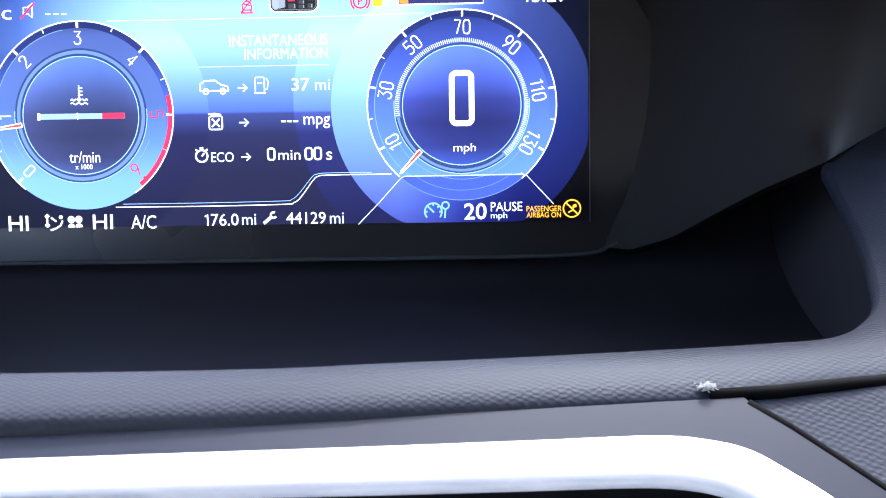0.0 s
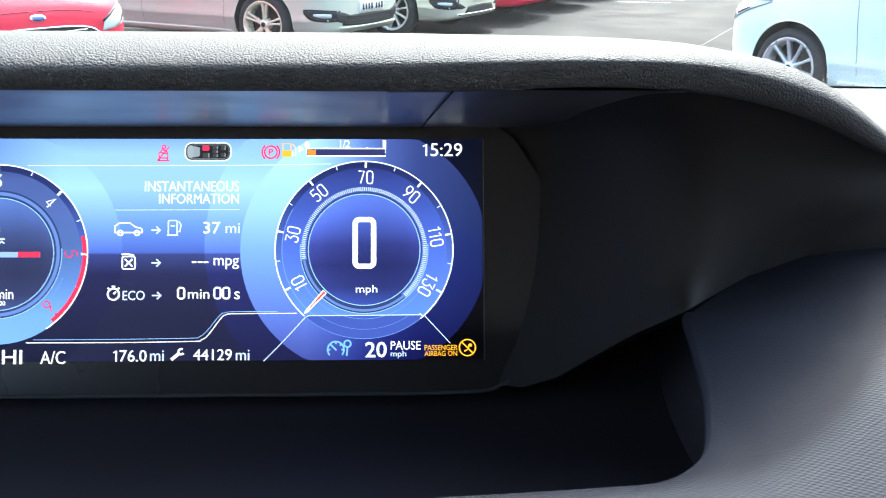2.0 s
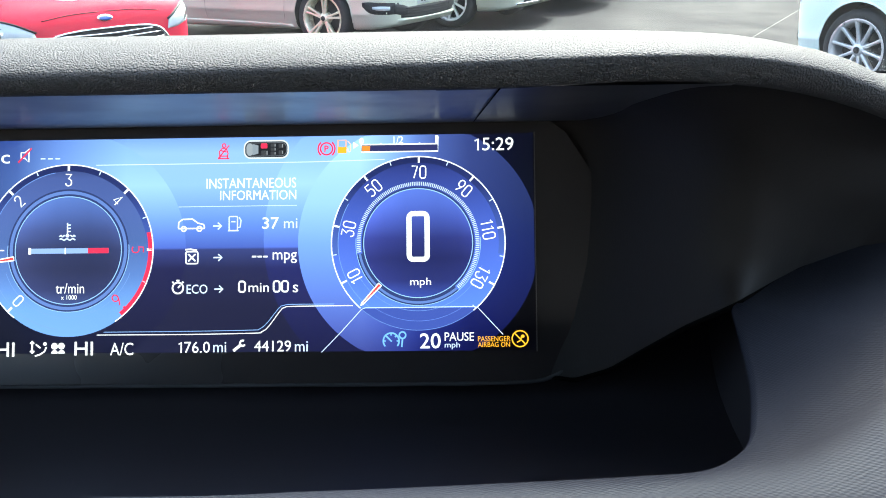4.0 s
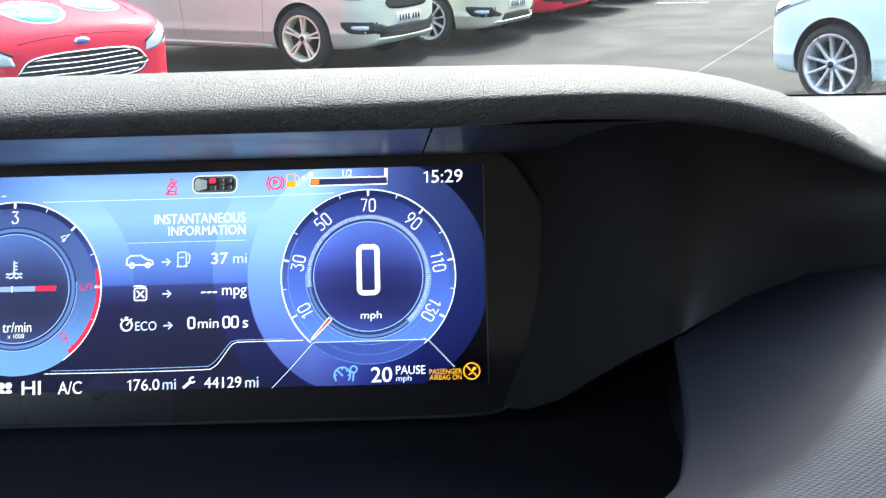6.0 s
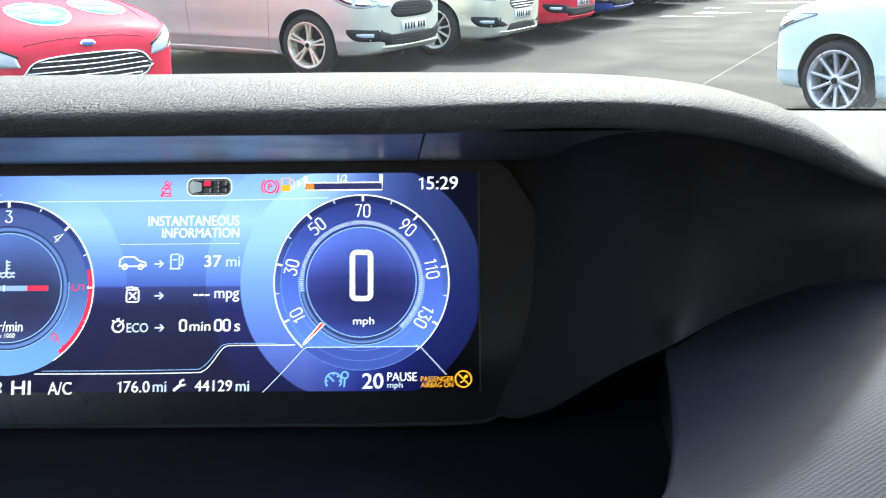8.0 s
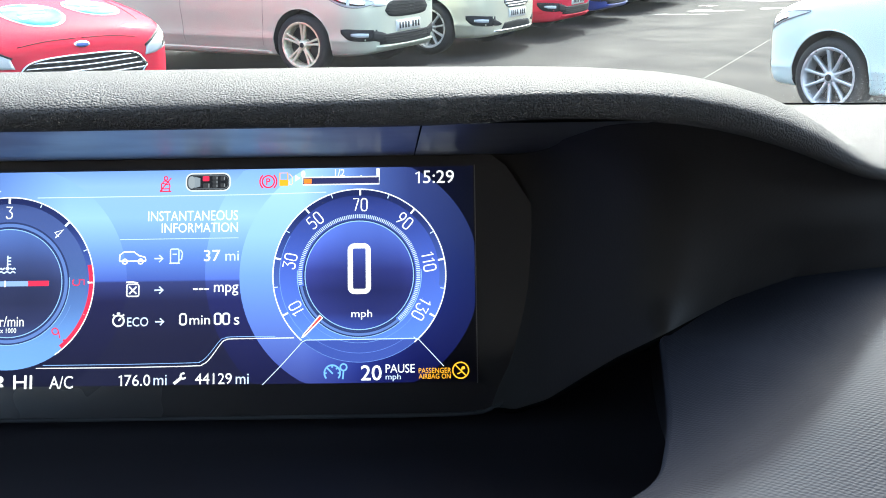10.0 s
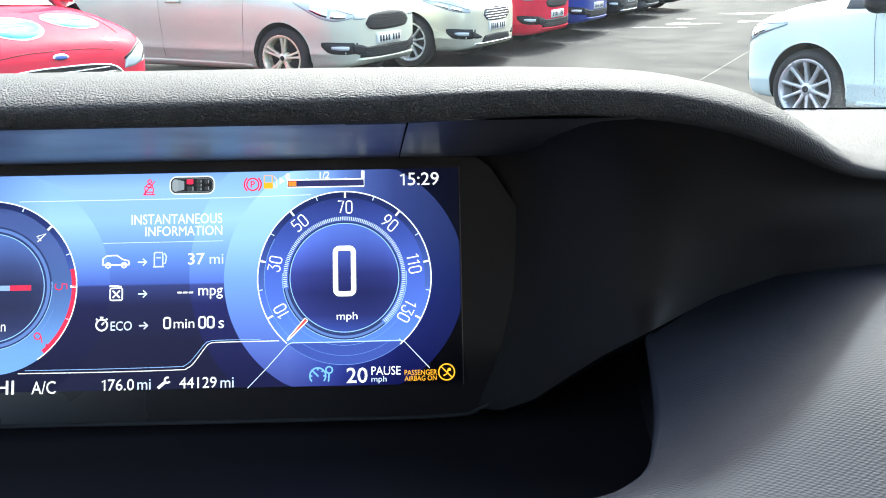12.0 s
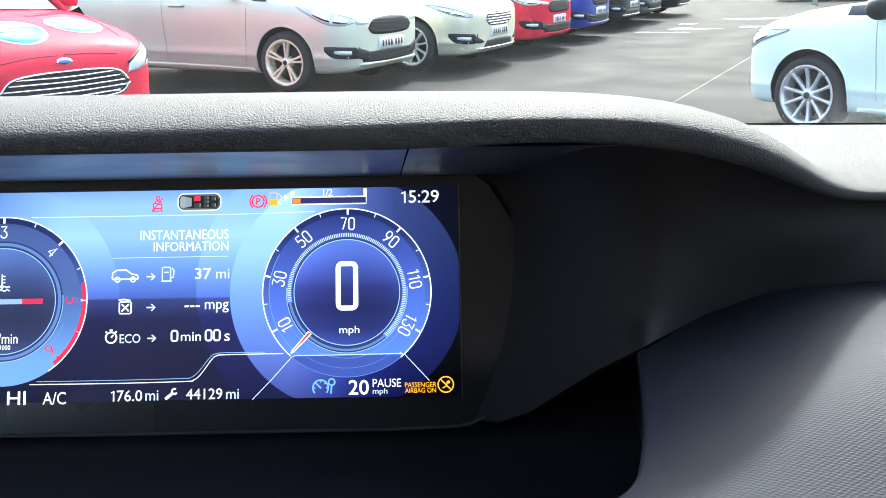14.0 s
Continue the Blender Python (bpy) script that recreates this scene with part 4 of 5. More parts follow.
words("s", (22.07, -20.42), (24.74, -24.20), WHITE)
# lines below
low = curve_through([Vector((*p, 0)) for p in ((-76.34, -44.56), (-33.22, -44.63), (2.02, -44.25), (6.52, -43.57), (9.88, -41.09), (15.77, -33.33), (18.01, -31.68), (22.50, -31.15), (51.90, -31.04))], 60)
stroke("low_line", [[(p.x, p.y) for p in low]], 0.40, WHITE, 8, "white line that steps up to the dial")
low = curve_through([Vector((*p, 0)) for p in ((-72.94, -43.17), (-33.23, -43.10), (1.18, -42.71), (5.39, -42.18), (9.04, -39.42), (15.20, -31.94), (17.45, -30.70), (21.94, -30.17), (42.68, -30.16))], 60)
stroke("low_line", [[(p.x, p.y) for p in low]], 0.25, PALE, 8)
stroke("tab_line", [[(36.23, -53.97), (46.01, -44.05), (56.09, -33.01), (58.04, -32.19), (81.72, -32.19), (111.67, -31.96), (113.61, -32.52), (125.91, -45.82)]], 0.36, SOFT, 8)
# bottom row
words("HI", (-127.15, -47.96), (-117.86, -55.00), WHITE, 0.004)
words("HI", (-87.41, -47.86), (-78.07, -54.61), WHITE, 0.004)
words("A/C", (-69.47, -48.50), (-57.77, -54.69), WHITE)
stroke("lettering", [[(-35.0, -49.5), (-33.7, -48.5), (-33.7, -53.7)]], 0.65, WHITE, 9)
words("76.0", (-32.1, -48.24), (-19.33, -53.74), WHITE)
words("mi", (-17.67, -48.46), (-11.16, -53.49), SOFT)
words("44129", (2.88, -48.00), (21.12, -53.35), WHITE)
words("mi", (23.08, -48.37), (29.52, -53.39), SOFT)
c = (-105.05, -51.42)
stroke("person_sign", [[(c[0] - 2.4, c[1] - 3.4), (c[0] + 0.2, c[1] - 2.6), (c[0] + 2.4, c[1] - 1.2), (c[0] + 3.4, c[1] + 1.0)], [(c[0] - 3.8, c[1] - 1.6), (c[0] - 3.8, c[1] + 3.6)], [(c[0] - 4.8, c[1] - 0.8), (c[0] - 3.8, c[1] - 1.9), (c[0] - 2.8, c[1] - 0.8)], [(c[0] - 4.8, c[1] + 2.8), (c[0] - 3.8, c[1] + 3.9), (c[0] - 2.8, c[1] + 2.8)], [(c[0] - 2.0, c[1] + 2.4), (c[0] + 0.4, c[1] + 0.6)]], 0.8, WHITE, 9)
disc("vent_dot", (c[0] + 2.6, c[1] + 2.6), 0.9, WHITE, 9)
c = (-95.77, -51.74)
for k in range(4):
    disc("fan_blade", (c[0] + 2.5 * math.cos(k * math.pi / 2 + 0.8), c[1] + 2.5 * math.sin(k * math.pi / 2 + 0.8)), 1.65, WHITE, 9)
disc("fan_hub", c, 0.7, DARK, 10)
c = (-4.98, -50.74)
stroke("wrench_sign", [[(c[0] - 2.6, c[1] - 2.2), (c[0] + 1.2, c[1] + 0.9)]], 1.4, WHITE, 9)
stroke("wrench_jaw", [arc((c[0] + 2.0, c[1] + 1.6), 1.3, 60, 330, 12)], 0.9, WHITE, 9)
c = (70.80, -48.59)
stroke("limiter_sign", [arc(c, 3.9, -40, 222, 32), [(c[0] + 0.3, c[1] - 0.3), (c[0] - 2.0, c[1] + 2.0)], arc((c[0] + 5.6, c[1] + 2.8), 1.6, 0, 360, 20), [(c[0] + 5.6, c[1] + 1.2), (c[0] + 5.2, c[1] - 3.0)]]
       + [[(c[0] + r * math.cos(radians(a)), c[1] + r * math.sin(radians(a))) for r in (2.7, 3.9)] for a in (0, 45, 90, 135, 180)], 0.75, lit("lit_limiter", 120, 175, 250), 9, "pale blue limiter sign")
words("20", (84.98, -44.93), (95.19, -52.43), WHITE, 0.008)
words("PAUSE", (97.18, -44.58), (111.53, -48.78), WHITE)
words("mph", (97.15, -49.27), (104.59, -52.88), SOFT)
words("PASSENGER", (113.48, -46.59), (129.45, -49.14), AMBER)
words("AIRBAG ON", (113.46, -49.48), (129.15, -51.89), AMBER)
c = (134.15, -47.93)
stroke("airbag_sign", [arc(c, 3.9, 0, 360, 32), [(c[0] - 2.7, c[1] + 2.7), (c[0] + 2.7, c[1] - 2.7)], [(c[0] - 1.6, c[1] - 1.8), (c[0] + 0.3, c[1] - 0.8), (c[0] + 0.8, c[1] + 1.6)]], 0.62, AMBER, 9, "amber airbag sign")
disc("airbag_dot", (c[0] + 1.4, c[1] + 1.2), 0.8, AMBER, 9)
# the glass edge of the panel
stroke("panel_edge", [[(X1 + 0.6, Z0 - 0.6), (X1 + 0.6, Z1 + 0.6)]], 0.5, material("panel_edge", (0.13, 0.12, 0.11), 0.4), 3)

# ---- the car park outside ----
GROUND = vary(material("asphalt", (0.05, 0.05, 0.05), 0.5, Specular_IOR_Level=0.06), ((0.0086, 0.0086, 0.0092), (0.0158, 0.0154, 0.0163)), 1.6, detail=12.0, rough=(0.74, 0.9), stretch=(1.0, 0.8, 1))
co = add(GROUND, "ShaderNodeTexCoord")
chips = add(GROUND, "ShaderNodeTexNoise", Scale=90.0, Detail=3.0)
link(GROUND, co.outputs["Object"], chips.inputs["Vector"])
relief(GROUND, chips, 0.35, 0.006)
# damp stains and coarse aggregate break up the tone
stains, mottle = add(GROUND, "ShaderNodeTexNoise", Scale=3.2, Detail=9.0, Roughness=0.72), add(GROUND, "ShaderNodeMapRange")
mottle.inputs[1].default_value, mottle.inputs[2].default_value, mottle.inputs[3].default_value, mottle.inputs[4].default_value = 0.3, 0.7, 0.7, 1.3
blend = add(GROUND, "ShaderNodeMix")
blend.data_type, blend.blend_type = "RGBA", "MULTIPLY"
blend.inputs["Factor"].default_value = 1.0
tone = GROUND.node_tree.nodes["Principled BSDF"].inputs["Base Color"]
link(GROUND, co.outputs["Object"], stains.inputs["Vector"])
link(GROUND, stains.outputs[0], mottle.inputs[0])
link(GROUND, tone.links[0].from_socket, blend.inputs[6])
link(GROUND, mottle.outputs[0], blend.inputs[7])
link(GROUND, blend.outputs[2], tone)
bm = bmesh.new()
bmesh.ops.create_grid(bm, x_segments=8, y_segments=8, size=600)
structure("ground", bm, GROUND, "worn damp grey asphalt of a car park", "ground", smooth=False)
LINE = vary(material("worn_road_paint", (0.5, 0.5, 0.48), 0.8, Specular_IOR_Level=0.05), ((0.02, 0.02, 0.02), (0.06, 0.06, 0.058)), 9.0, detail=8.0, rough=(0.5, 0.7))
ACROSS, ALONG = Vector((0.894, -0.447, 0)), Vector((0.447, 0.894, 0))     # the row's cars head across; the row runs along
for k, a in enumerate((Vector((2.05, 7.75, 0)), Vector((7.4, 18.2, 0)))):
    b = a + ALONG * (6.2 if k == 0 else 3.0)
    bm = grid([[a + ACROSS * s + (b - a) * f + Vector((0, 0, 0.004)) for s in (-0.009, 0.009)] for f in [i / 12 for i in range(13)]])
    tagged(structure("road_line", bm, LINE, "worn white bay line on the asphalt", "road marking", smooth=False), kind="structure")

PLATE_W = material("plate_white", (0.75, 0.75, 0.72), 0.4)
PLATE_INK = material("plate_ink", (0.02, 0.02, 0.02), 0.5)
TYRE = vary(material("tyre_rubber", (0.02, 0.02, 0.02), 0.8), ((0.010, 0.010, 0.011), (0.019, 0.019, 0.018)), 20.0, rough=(0.7, 0.9))
ALLOY = vary(material("alloy", (0.65, 0.65, 0.66), 0.3, 0.55), ((0.62, 0.62, 0.63), (0.72, 0.72, 0.72)), 12.0, rough=(0.25, 0.4))
# the golden reflections on one car's rims are put into this colour
ALLOY_WARM = vary(material("alloy_warm", (0.70, 0.66, 0.52), 0.3, 0.3), ((0.70, 0.65, 0.44), (0.80, 0.77, 0.60)), 12.0, rough=(0.2, 0.32))
WELL = material("wheel_well", (0.012, 0.012, 0.012), 0.9)
BLACK = vary(material("black_plastic", (0.02, 0.02, 0.02), 0.6, Specular_IOR_Level=0.2), ((0.012, 0.012, 0.013), (0.022, 0.022, 0.022)), 30.0, rough=(0.55, 0.7))
AUTOGLASS = vary(material("car_window", (0.02, 0.025, 0.028), 0.06, Specular_IOR_Level=0.25), ((0.015, 0.02, 0.022), (0.035, 0.04, 0.042)), 2.0, rough=(0.04, 0.1))
LENS = material("lamp_lens", (0.50, 0.54, 0.56), 0.10, 0.1, Coat_Weight=0.6)
LAMP = material("lamp_reflector", (0.85, 0.87, 0.88), 0.15, 1.0)
STICKER_INK = material("sticker_ink", (0.03, 0.13, 0.36), 0.6)
STICKER = vary(material("sticker_blue", (0.08, 0.42, 0.72), 0.5, Specular_IOR_Level=0.03), ((0.05, 0.26, 0.55), (0.16, 0.42, 0.66)), 6.0)


def paint(name, a, b, metal=0.5, rough=0.32, shine=0.35, clear=0.2):
    m = vary(material(name, a, rough, metal, Coat_Weight=clear, Coat_Roughness=0.04, Specular_IOR_Level=shine), (a, b), 1.3, rough=(rough - 0.05, rough + 0.08))
    co_ = add(m, "ShaderNodeTexCoord")
    fl = add(m, "ShaderNodeTexNoise", Scale=700.0, Detail=1.0)
    link(m, co_.outputs["Object"], fl.inputs["Vector"])
    return relief(m, fl, 0.03, 0.0005)


GREYP = paint("paint_dark_grey", (0.10, 0.10, 0.105), (0.13, 0.13, 0.135), 0.5)


from mathutils.bvhtree import BVHTree


def onto(bvh, o, d, lift):
    hit = bvh.ray_cast(Vector(o), Vector(d))
    return (hit[0] - Vector(d) * lift) if hit[0] is not None else None


def patch(bvh, low, high, nu, nv, lift, deep, away="front"):
    """A shaped piece laid on the body, between a lower and an upper edge of (across, height), with its rim running into the body."""
    lo, hi = curve_through([Vector((*p, 0)) for p in low], nu), curve_through([Vector((*p, 0)) for p in high], nu)
    rows_ = []
    for a, b in zip(lo, hi):
        row = []
        for j in range(nv):
            q = a.lerp(b, j / (nv - 1))
            if away == "front":
                p = onto(bvh, (2, q.x, q.y), (-1, 0, 0), lift)
            elif away == "top":
                p = onto(bvh, (q.y, q.x, 3), (0, 0, -1), lift)
            else:
                p = onto(bvh, (q.x, 3 * away, q.y), (0, -away, 0), lift)
            row.append(p)
        rows_.append(row)
    flat_ = [p for row in rows_ for p in row if p is not None]
    if not flat_:
        return None
    for i, row in enumerate(rows_):
        for j, p in enumerate(row):
            if p is None:
                q = lo[i].lerp(hi[i], j / (nv - 1))
                goal = Vector((0, q.x, q.y)) if away == "front" else (Vector((q.y, q.x, 0)) if away == "top" else Vector((q.x, 0, q.y)))
                row[j] = min(flat_, key=lambda s: (s - goal).length)
    back = {"front": Vector((-deep, 0, 0)), "top": Vector((0, 0, -deep))}.get(away) if isinstance(away, str) else Vector((0, -away * deep, 0))
    full = [[p + back for p in rows_[0]]] + rows_ + [[p + back for p in rows_[-1]]]
    full = [[row[0] + back] + row + [row[-1] + back] for row in full]
    return grid(full)


def lathe(profile, n):
    """A turned shape about the y axis from (radius, y)."""
    return grid([[(r * math.cos(2 * math.pi * k / n), y, r * math.sin(2 * math.pi * k / n)) for r, y in profile] for k in range(n)], around=True)


def wheel(parent, place, side, radius, rim_r, spokes, twin, ALLOY):
    """side: +1 on the car's left. A tyre with its alloy rim under it."""
    m = Matrix.Translation(place) @ Matrix.Diagonal((1, side, 1, 1))
    w = 0.10
    tyre = part("wheel", lathe([(rim_r - 0.01, -w), (radius - 0.03, -w), (radius - 0.006, -w + 0.02), (radius, -w + 0.05), (radius, w - 0.05), (radius - 0.006, w - 0.018), (radius - 0.03, w), (rim_r + 0.02, w + 0.004), (rim_r, w - 0.004), (rim_r - 0.012, w - 0.02)], 48), TYRE, parent, "black tyre", m=m)
    part("rim", lathe([(rim_r + 0.006, w + 0.003), (rim_r - 0.004, w + 0.006), (rim_r - 0.018, w - 0.004), (rim_r - 0.026, w - 0.05), (rim_r - 0.03, -w)], 48), ALLOY, tyre, "alloy rim")
    part("brake_disc", lathe([(0.0, 0.0), (0.14, 0.0), (0.145, -0.01), (rim_r - 0.03, -0.02), (rim_r - 0.03, -0.03)], 32), WELL, tyre, "dark brake disc")
    part("hub", lathe([(0.0, w - 0.012), (0.03, w - 0.012), (0.045, w - 0.022), (0.06, w - 0.04), (0.06, 0.0)], 20), ALLOY, tyre, "round hub")
    part("hub_cap", lathe([(0.0, w - 0.006), (0.022, w - 0.006), (0.026, w - 0.010), (0.026, w - 0.03)], 16), BLACK, tyre, "dark hub cap")
    one = None
    for k in range(spokes):
        for t in ((-0.16, 0.16) if twin else (0,)):
            a = 2 * math.pi * k / spokes + 0.2
            if one is None:
                slim = 0.62 if twin or spokes > 6 else 1.0
                bm_ = grid([[(r, y + 0.004 * (1 - abs(2 * f - 1)), (f - 0.5) * wd * slim) for f in (0, 0.15, 0.5, 0.85, 1)] + [(r, y - 0.05, 0.3 * wd * slim), (r, y - 0.05, -0.3 * wd * slim)] for r, y, wd in ((0.035, w - 0.025, 0.045), (0.09, w - 0.022, 0.034), (rim_r * 0.7, w - 0.014, 0.034), (rim_r - 0.012, w - 0.004, 0.042))], closed=True)
                one = part("spoke", bm_, ALLOY, tyre)
                ob_ = one
            else:
                ob_ = new("spoke", one.data)
                ob_.parent = tyre
            ob_.matrix_local = pose(0, 0, 0, 0, math.degrees(-a - t * (0.8 if twin else 0)), 0)
    return tyre


def parked_car(label, front, heading, coat, kind, radius=0.318, rim_r=0.222, spokes=5, twin=True, nose=0.88, half=0.905, length=4.38, roof=1.60, plate=PLATE_W, group="parked cars", stickers=False, alloy=ALLOY, belt=0.0):
    yaw = math.degrees(math.atan2(heading[1], heading[0]))
    car = thing("parked_car", pose(front[0], front[1], 0, 0, 0, yaw), label, "car", group)
    L_ = length
    # s from the nose, half-width, underside, shoulder, top
    low = {"mpv": 0.0, "hatch": 0.03, "mini": 0.085}[kind]
    st = [(0.000, 0.40, 0.320, 0.660, 0.720), (0.012, 0.52, 0.275, 0.720, 0.770), (0.04, 0.64, 0.245, 0.750, 0.810), (0.09, 0.745, 0.225, 0.775, 0.850), (0.16, 0.82, 0.210, 0.800, 0.885),
          (0.26, 0.870, 0.200, 0.830, 0.920), (0.42, 0.895, 0.195, 0.865, 0.960), (0.70, 0.905, 0.185, 0.905, 1.000), (1.00, 0.908, 0.180, 0.935, 1.020), (1.25, 0.908, 0.180, 0.950, 1.025),
          (2.2, 0.910, 0.180, 0.975, 1.020), (3.2, 0.908, 0.185, 1.000, 1.030), (L_ - 0.45, 0.890, 0.21, 1.000, 1.040), (L_ - 0.18, 0.82, 0.24, 0.980, 1.030), (L_ - 0.05, 0.70, 0.30, 0.94, 0.98), (L_, 0.52, 0.38, 0.86, 0.90)]
    st = [(s, w, zb - 0.3 * low * max(0, 1 - s), zs - max(belt, low * (1 - s / 1.1), 0), zt - max(belt, low * (1 - s / 1.1), 0)) for s, w, zb, zs, zt in st]
    k_ = half / 0.905
    ring = []
    for s, w, zb, zs, zt in [[p.x, p.y, p.z, b[0], b[1]] for p, b in zip([Vector(q[:3]) for q in st], [q[3:] for q in st])]:
        w *= k_
        side_ = [(0.0, zb), (0.55 * w, zb), (0.88 * w, zb + 0.010), (0.950 * w, zb + 0.05), (0.980 * w, zb + 0.22 * (zs - zb)), (0.992 * w, zb + 0.27 * (zs - zb)), (0.985 * w, zb + 0.38 * (zs - zb)), (1.0 * w, zb + 0.66 * (zs - zb)), (0.992 * w, zs - 0.10 * (zs - zb)), (0.955 * w, zs + 0.004), (0.86 * w, zs + 0.45 * (zt - zs)), (0.55 * w, zs + 0.85 * (zt - zs)), (0.0, zt)]
        half_ = curve_through([Vector((0, y, z)) for y, z in side_], 27)
        ring.append([Vector((-s, p.y, p.z)) for p in half_] + [Vector((-s, -p.y, p.z)) for p in half_[-2:0:-1]])
    dense = []
    for i in range(len(ring) - 1):
        n = max(1, round((st[i + 1][0] - st[i][0]) / 0.09))
        for j in range(n):
            f = j / n
            dense.append([a.lerp(b, f) for a, b in zip(ring[i], ring[i + 1])])
    dense.append(ring[-1])
    bm_ = grid(dense, closed=True)
    bm_.verts.ensure_lookup_table()
    n = len(ring[0])
    bm_.faces.new(bm_.verts[:n])
    bm_.faces.new(bm_.verts[-n:])
    body = part("body", bm_, [coat, WELL], car, "painted body")
    axles = (-nose, -nose - 0.605 * L_)
    cutter = bmesh.new()
    for ax in axles:
        for sd in (1, -1):
            g = bmesh.ops.create_cone(cutter, cap_ends=True, segments=40, radius1=radius + 0.045, radius2=radius + 0.045, depth=0.5, matrix=Matrix.Translation((ax, sd * (half - 0.02 + 0.0), radius + 0.012)) @ Matrix.Rotation(math.pi / 2, 4, "X"))
    cut = part("cutter", cutter, WELL, car)
    mod = body.modifiers.new("arches", "BOOLEAN")
    mod.operation, mod.solver, mod.object = "DIFFERENCE", "EXACT", cut
    mod.material_mode = "TRANSFER"
    me = bpy.data.meshes.new_from_object(body.evaluated_get(bpy.context.evaluated_depsgraph_get()))
    body.modifiers.clear()
    old, body.data = body.data, me
    whole = old
    bpy.data.objects.remove(cut)
    me.shade_smooth()
    me.set_sharp_from_angle(angle=radians(38))
    bvh = BVHTree.FromPolygons([v.co for v in whole.vertices], [p.vertices[:] for p in whole.polygons])
    for ax in axles:
        for sd in (1, -1):
            wheel(car, (ax, sd * (half - 0.105), radius), sd, radius, rim_r, spokes, twin, alloy)
            lip = [Vector((ax + (radius + 0.043) * math.cos(a), 0, radius + 0.012 + (radius + 0.043) * math.sin(a))) for a in [radians(-8 + 196 * i / 40) for i in range(41)]]
            lip = [q for q in (onto(bvh, (p.x, 3 * sd, p.z), (0, -sd, 0), 0.002) for p in lip) if q is not None]
            if len(lip) > 5:
                part("arch_lip", tube(lip, 0.006), coat, car)
    # glasshouse: dark windows, roof and pillars
    r_ = roof
    gs = [(0.98, 0.80, 0.985, 1.00), (1.45, 0.78, 1.00, 1.30), (1.85, 0.76, 1.01, r_ - 0.09), (2.3, 0.755, 1.02, r_ - 0.01), (3.0, 0.75, 1.02, r_), (3.6, 0.74, 1.03, r_ - 0.06), (L_ - 0.38, 0.72, 1.03, r_ - 0.20), (L_ - 0.12, 0.68, 1.03, 1.06)]
    rows_ = []
    for s, w, z0, z1 in [(s, w, z0 - belt, z1 - belt) for s, w, z0, z1 in gs]:
        rows_.append([Vector((-s, y * k_, z)) for y, z in ((-w - 0.08, z0 - 0.05), (-w - 0.03, z0 + 0.02), (-w + 0.10, z1 - 0.04), (-w + 0.2, z1), (0, z1 + 0.02), (w - 0.2, z1), (w - 0.10, z1 - 0.04), (w + 0.03, z0 + 0.02), (w + 0.08, z0 - 0.05))])
    part("windows", grid(rows_), AUTOGLASS, car, "dark window glass")
    part("roof", grid([[p + Vector((0, 0, 0.012)) for p in row[2:7]] for row in rows_[2:7]]), coat, car, "painted roof")
    for sd in (1, -1):
        j = 2 if sd < 0 else 6
        for i0 in (0, 4):
            pts = [rows_[i][j] + Vector((0, 0, 0.008)) for i in range(0, 3)] if i0 == 0 else [rows_[4][j], rows_[4][1 if sd < 0 else 7]]
            part("pillar", tube(pts, 0.028), coat if i0 == 0 else BLACK, car)
        mx = Vector((-1.29, sd * (half + 0.09), 0.945) if belt else (-1.42, sd * (half + 0.09), 1.03))
        g = bmesh.new()
        bmesh.ops.create_uvsphere(g, u_segments=16, v_segments=10, radius=1)
        for v in g.verts:
            v.co = mx + Vector((v.co.x * 0.085, v.co.y * 0.11, v.co.z * 0.08 + 0.01))
        mir = part("door_mirror", g, BLACK if coat.name == "paint_white" else coat, car, "dark door mirror" if coat.name == "paint_white" else "painted door mirror")
        part("mirror_foot", tube([mx + Vector((0, -sd * 0.05, -0.02)), mx + Vector((0.02, -sd * 0.15, -0.06))], 0.03), BLACK, mir)
        # shut lines, sill
        for x0, z0, x1, z1 in ((-1.28, 0.30, -1.22, 0.95), (-2.36, 0.30, -2.38, 0.97)):
            line = [onto(bvh, (x0 + (x1 - x0) * i / 14, 3 * sd, z0 + (z1 - z0) * i / 14), (0, -sd, 0), 0.001) for i in range(15)]
            part("door_gap", tube([p for p in line if p is not None], 0.0016, 6), WELL, car)
        b_ = patch(bvh, [(-nose - 0.40, 0.215), (-2.0, 0.205), (-nose - 0.605 * L_ + 0.42, 0.215)], [(-nose - 0.42, 0.245), (-2.0, 0.265), (-nose - 0.605 * L_ + 0.44, 0.275)], 16, 4, 0.008, 0.02, sd)
        if b_:
            part("sill", b_, coat, car)
        part("door_handle", tube([p for p in (onto(bvh, (x, 3 * sd, 0.89), (0, -sd, 0), 0.014) for x in (-2.06, -2.14, -2.26)) if p is not None], 0.015), coat, car)
    # the face
    up = {"mpv": 0.045, "hatch": 0.03, "mini": 0.0}[kind]
    raised = lambda pts: [(x, z + up) for x, z in pts]
    S = lambda name, low, high, nu, nv, mat, sd, lift=0.006, deep=0.02, label_="", par=car: (lambda b__: part(name, b__, mat, par, label_) if b__ else None)(patch(bvh, low, high, nu, nv, lift, deep, sd))
    P = lambda name, low, high, nu, nv, mat, lift=0.005, deep=0.03, label_="", par=car: (lambda b__: part(name, b__, mat, par, label_) if b__ else None)(patch(bvh, raised(low), raised(high), nu, nv, lift, deep))
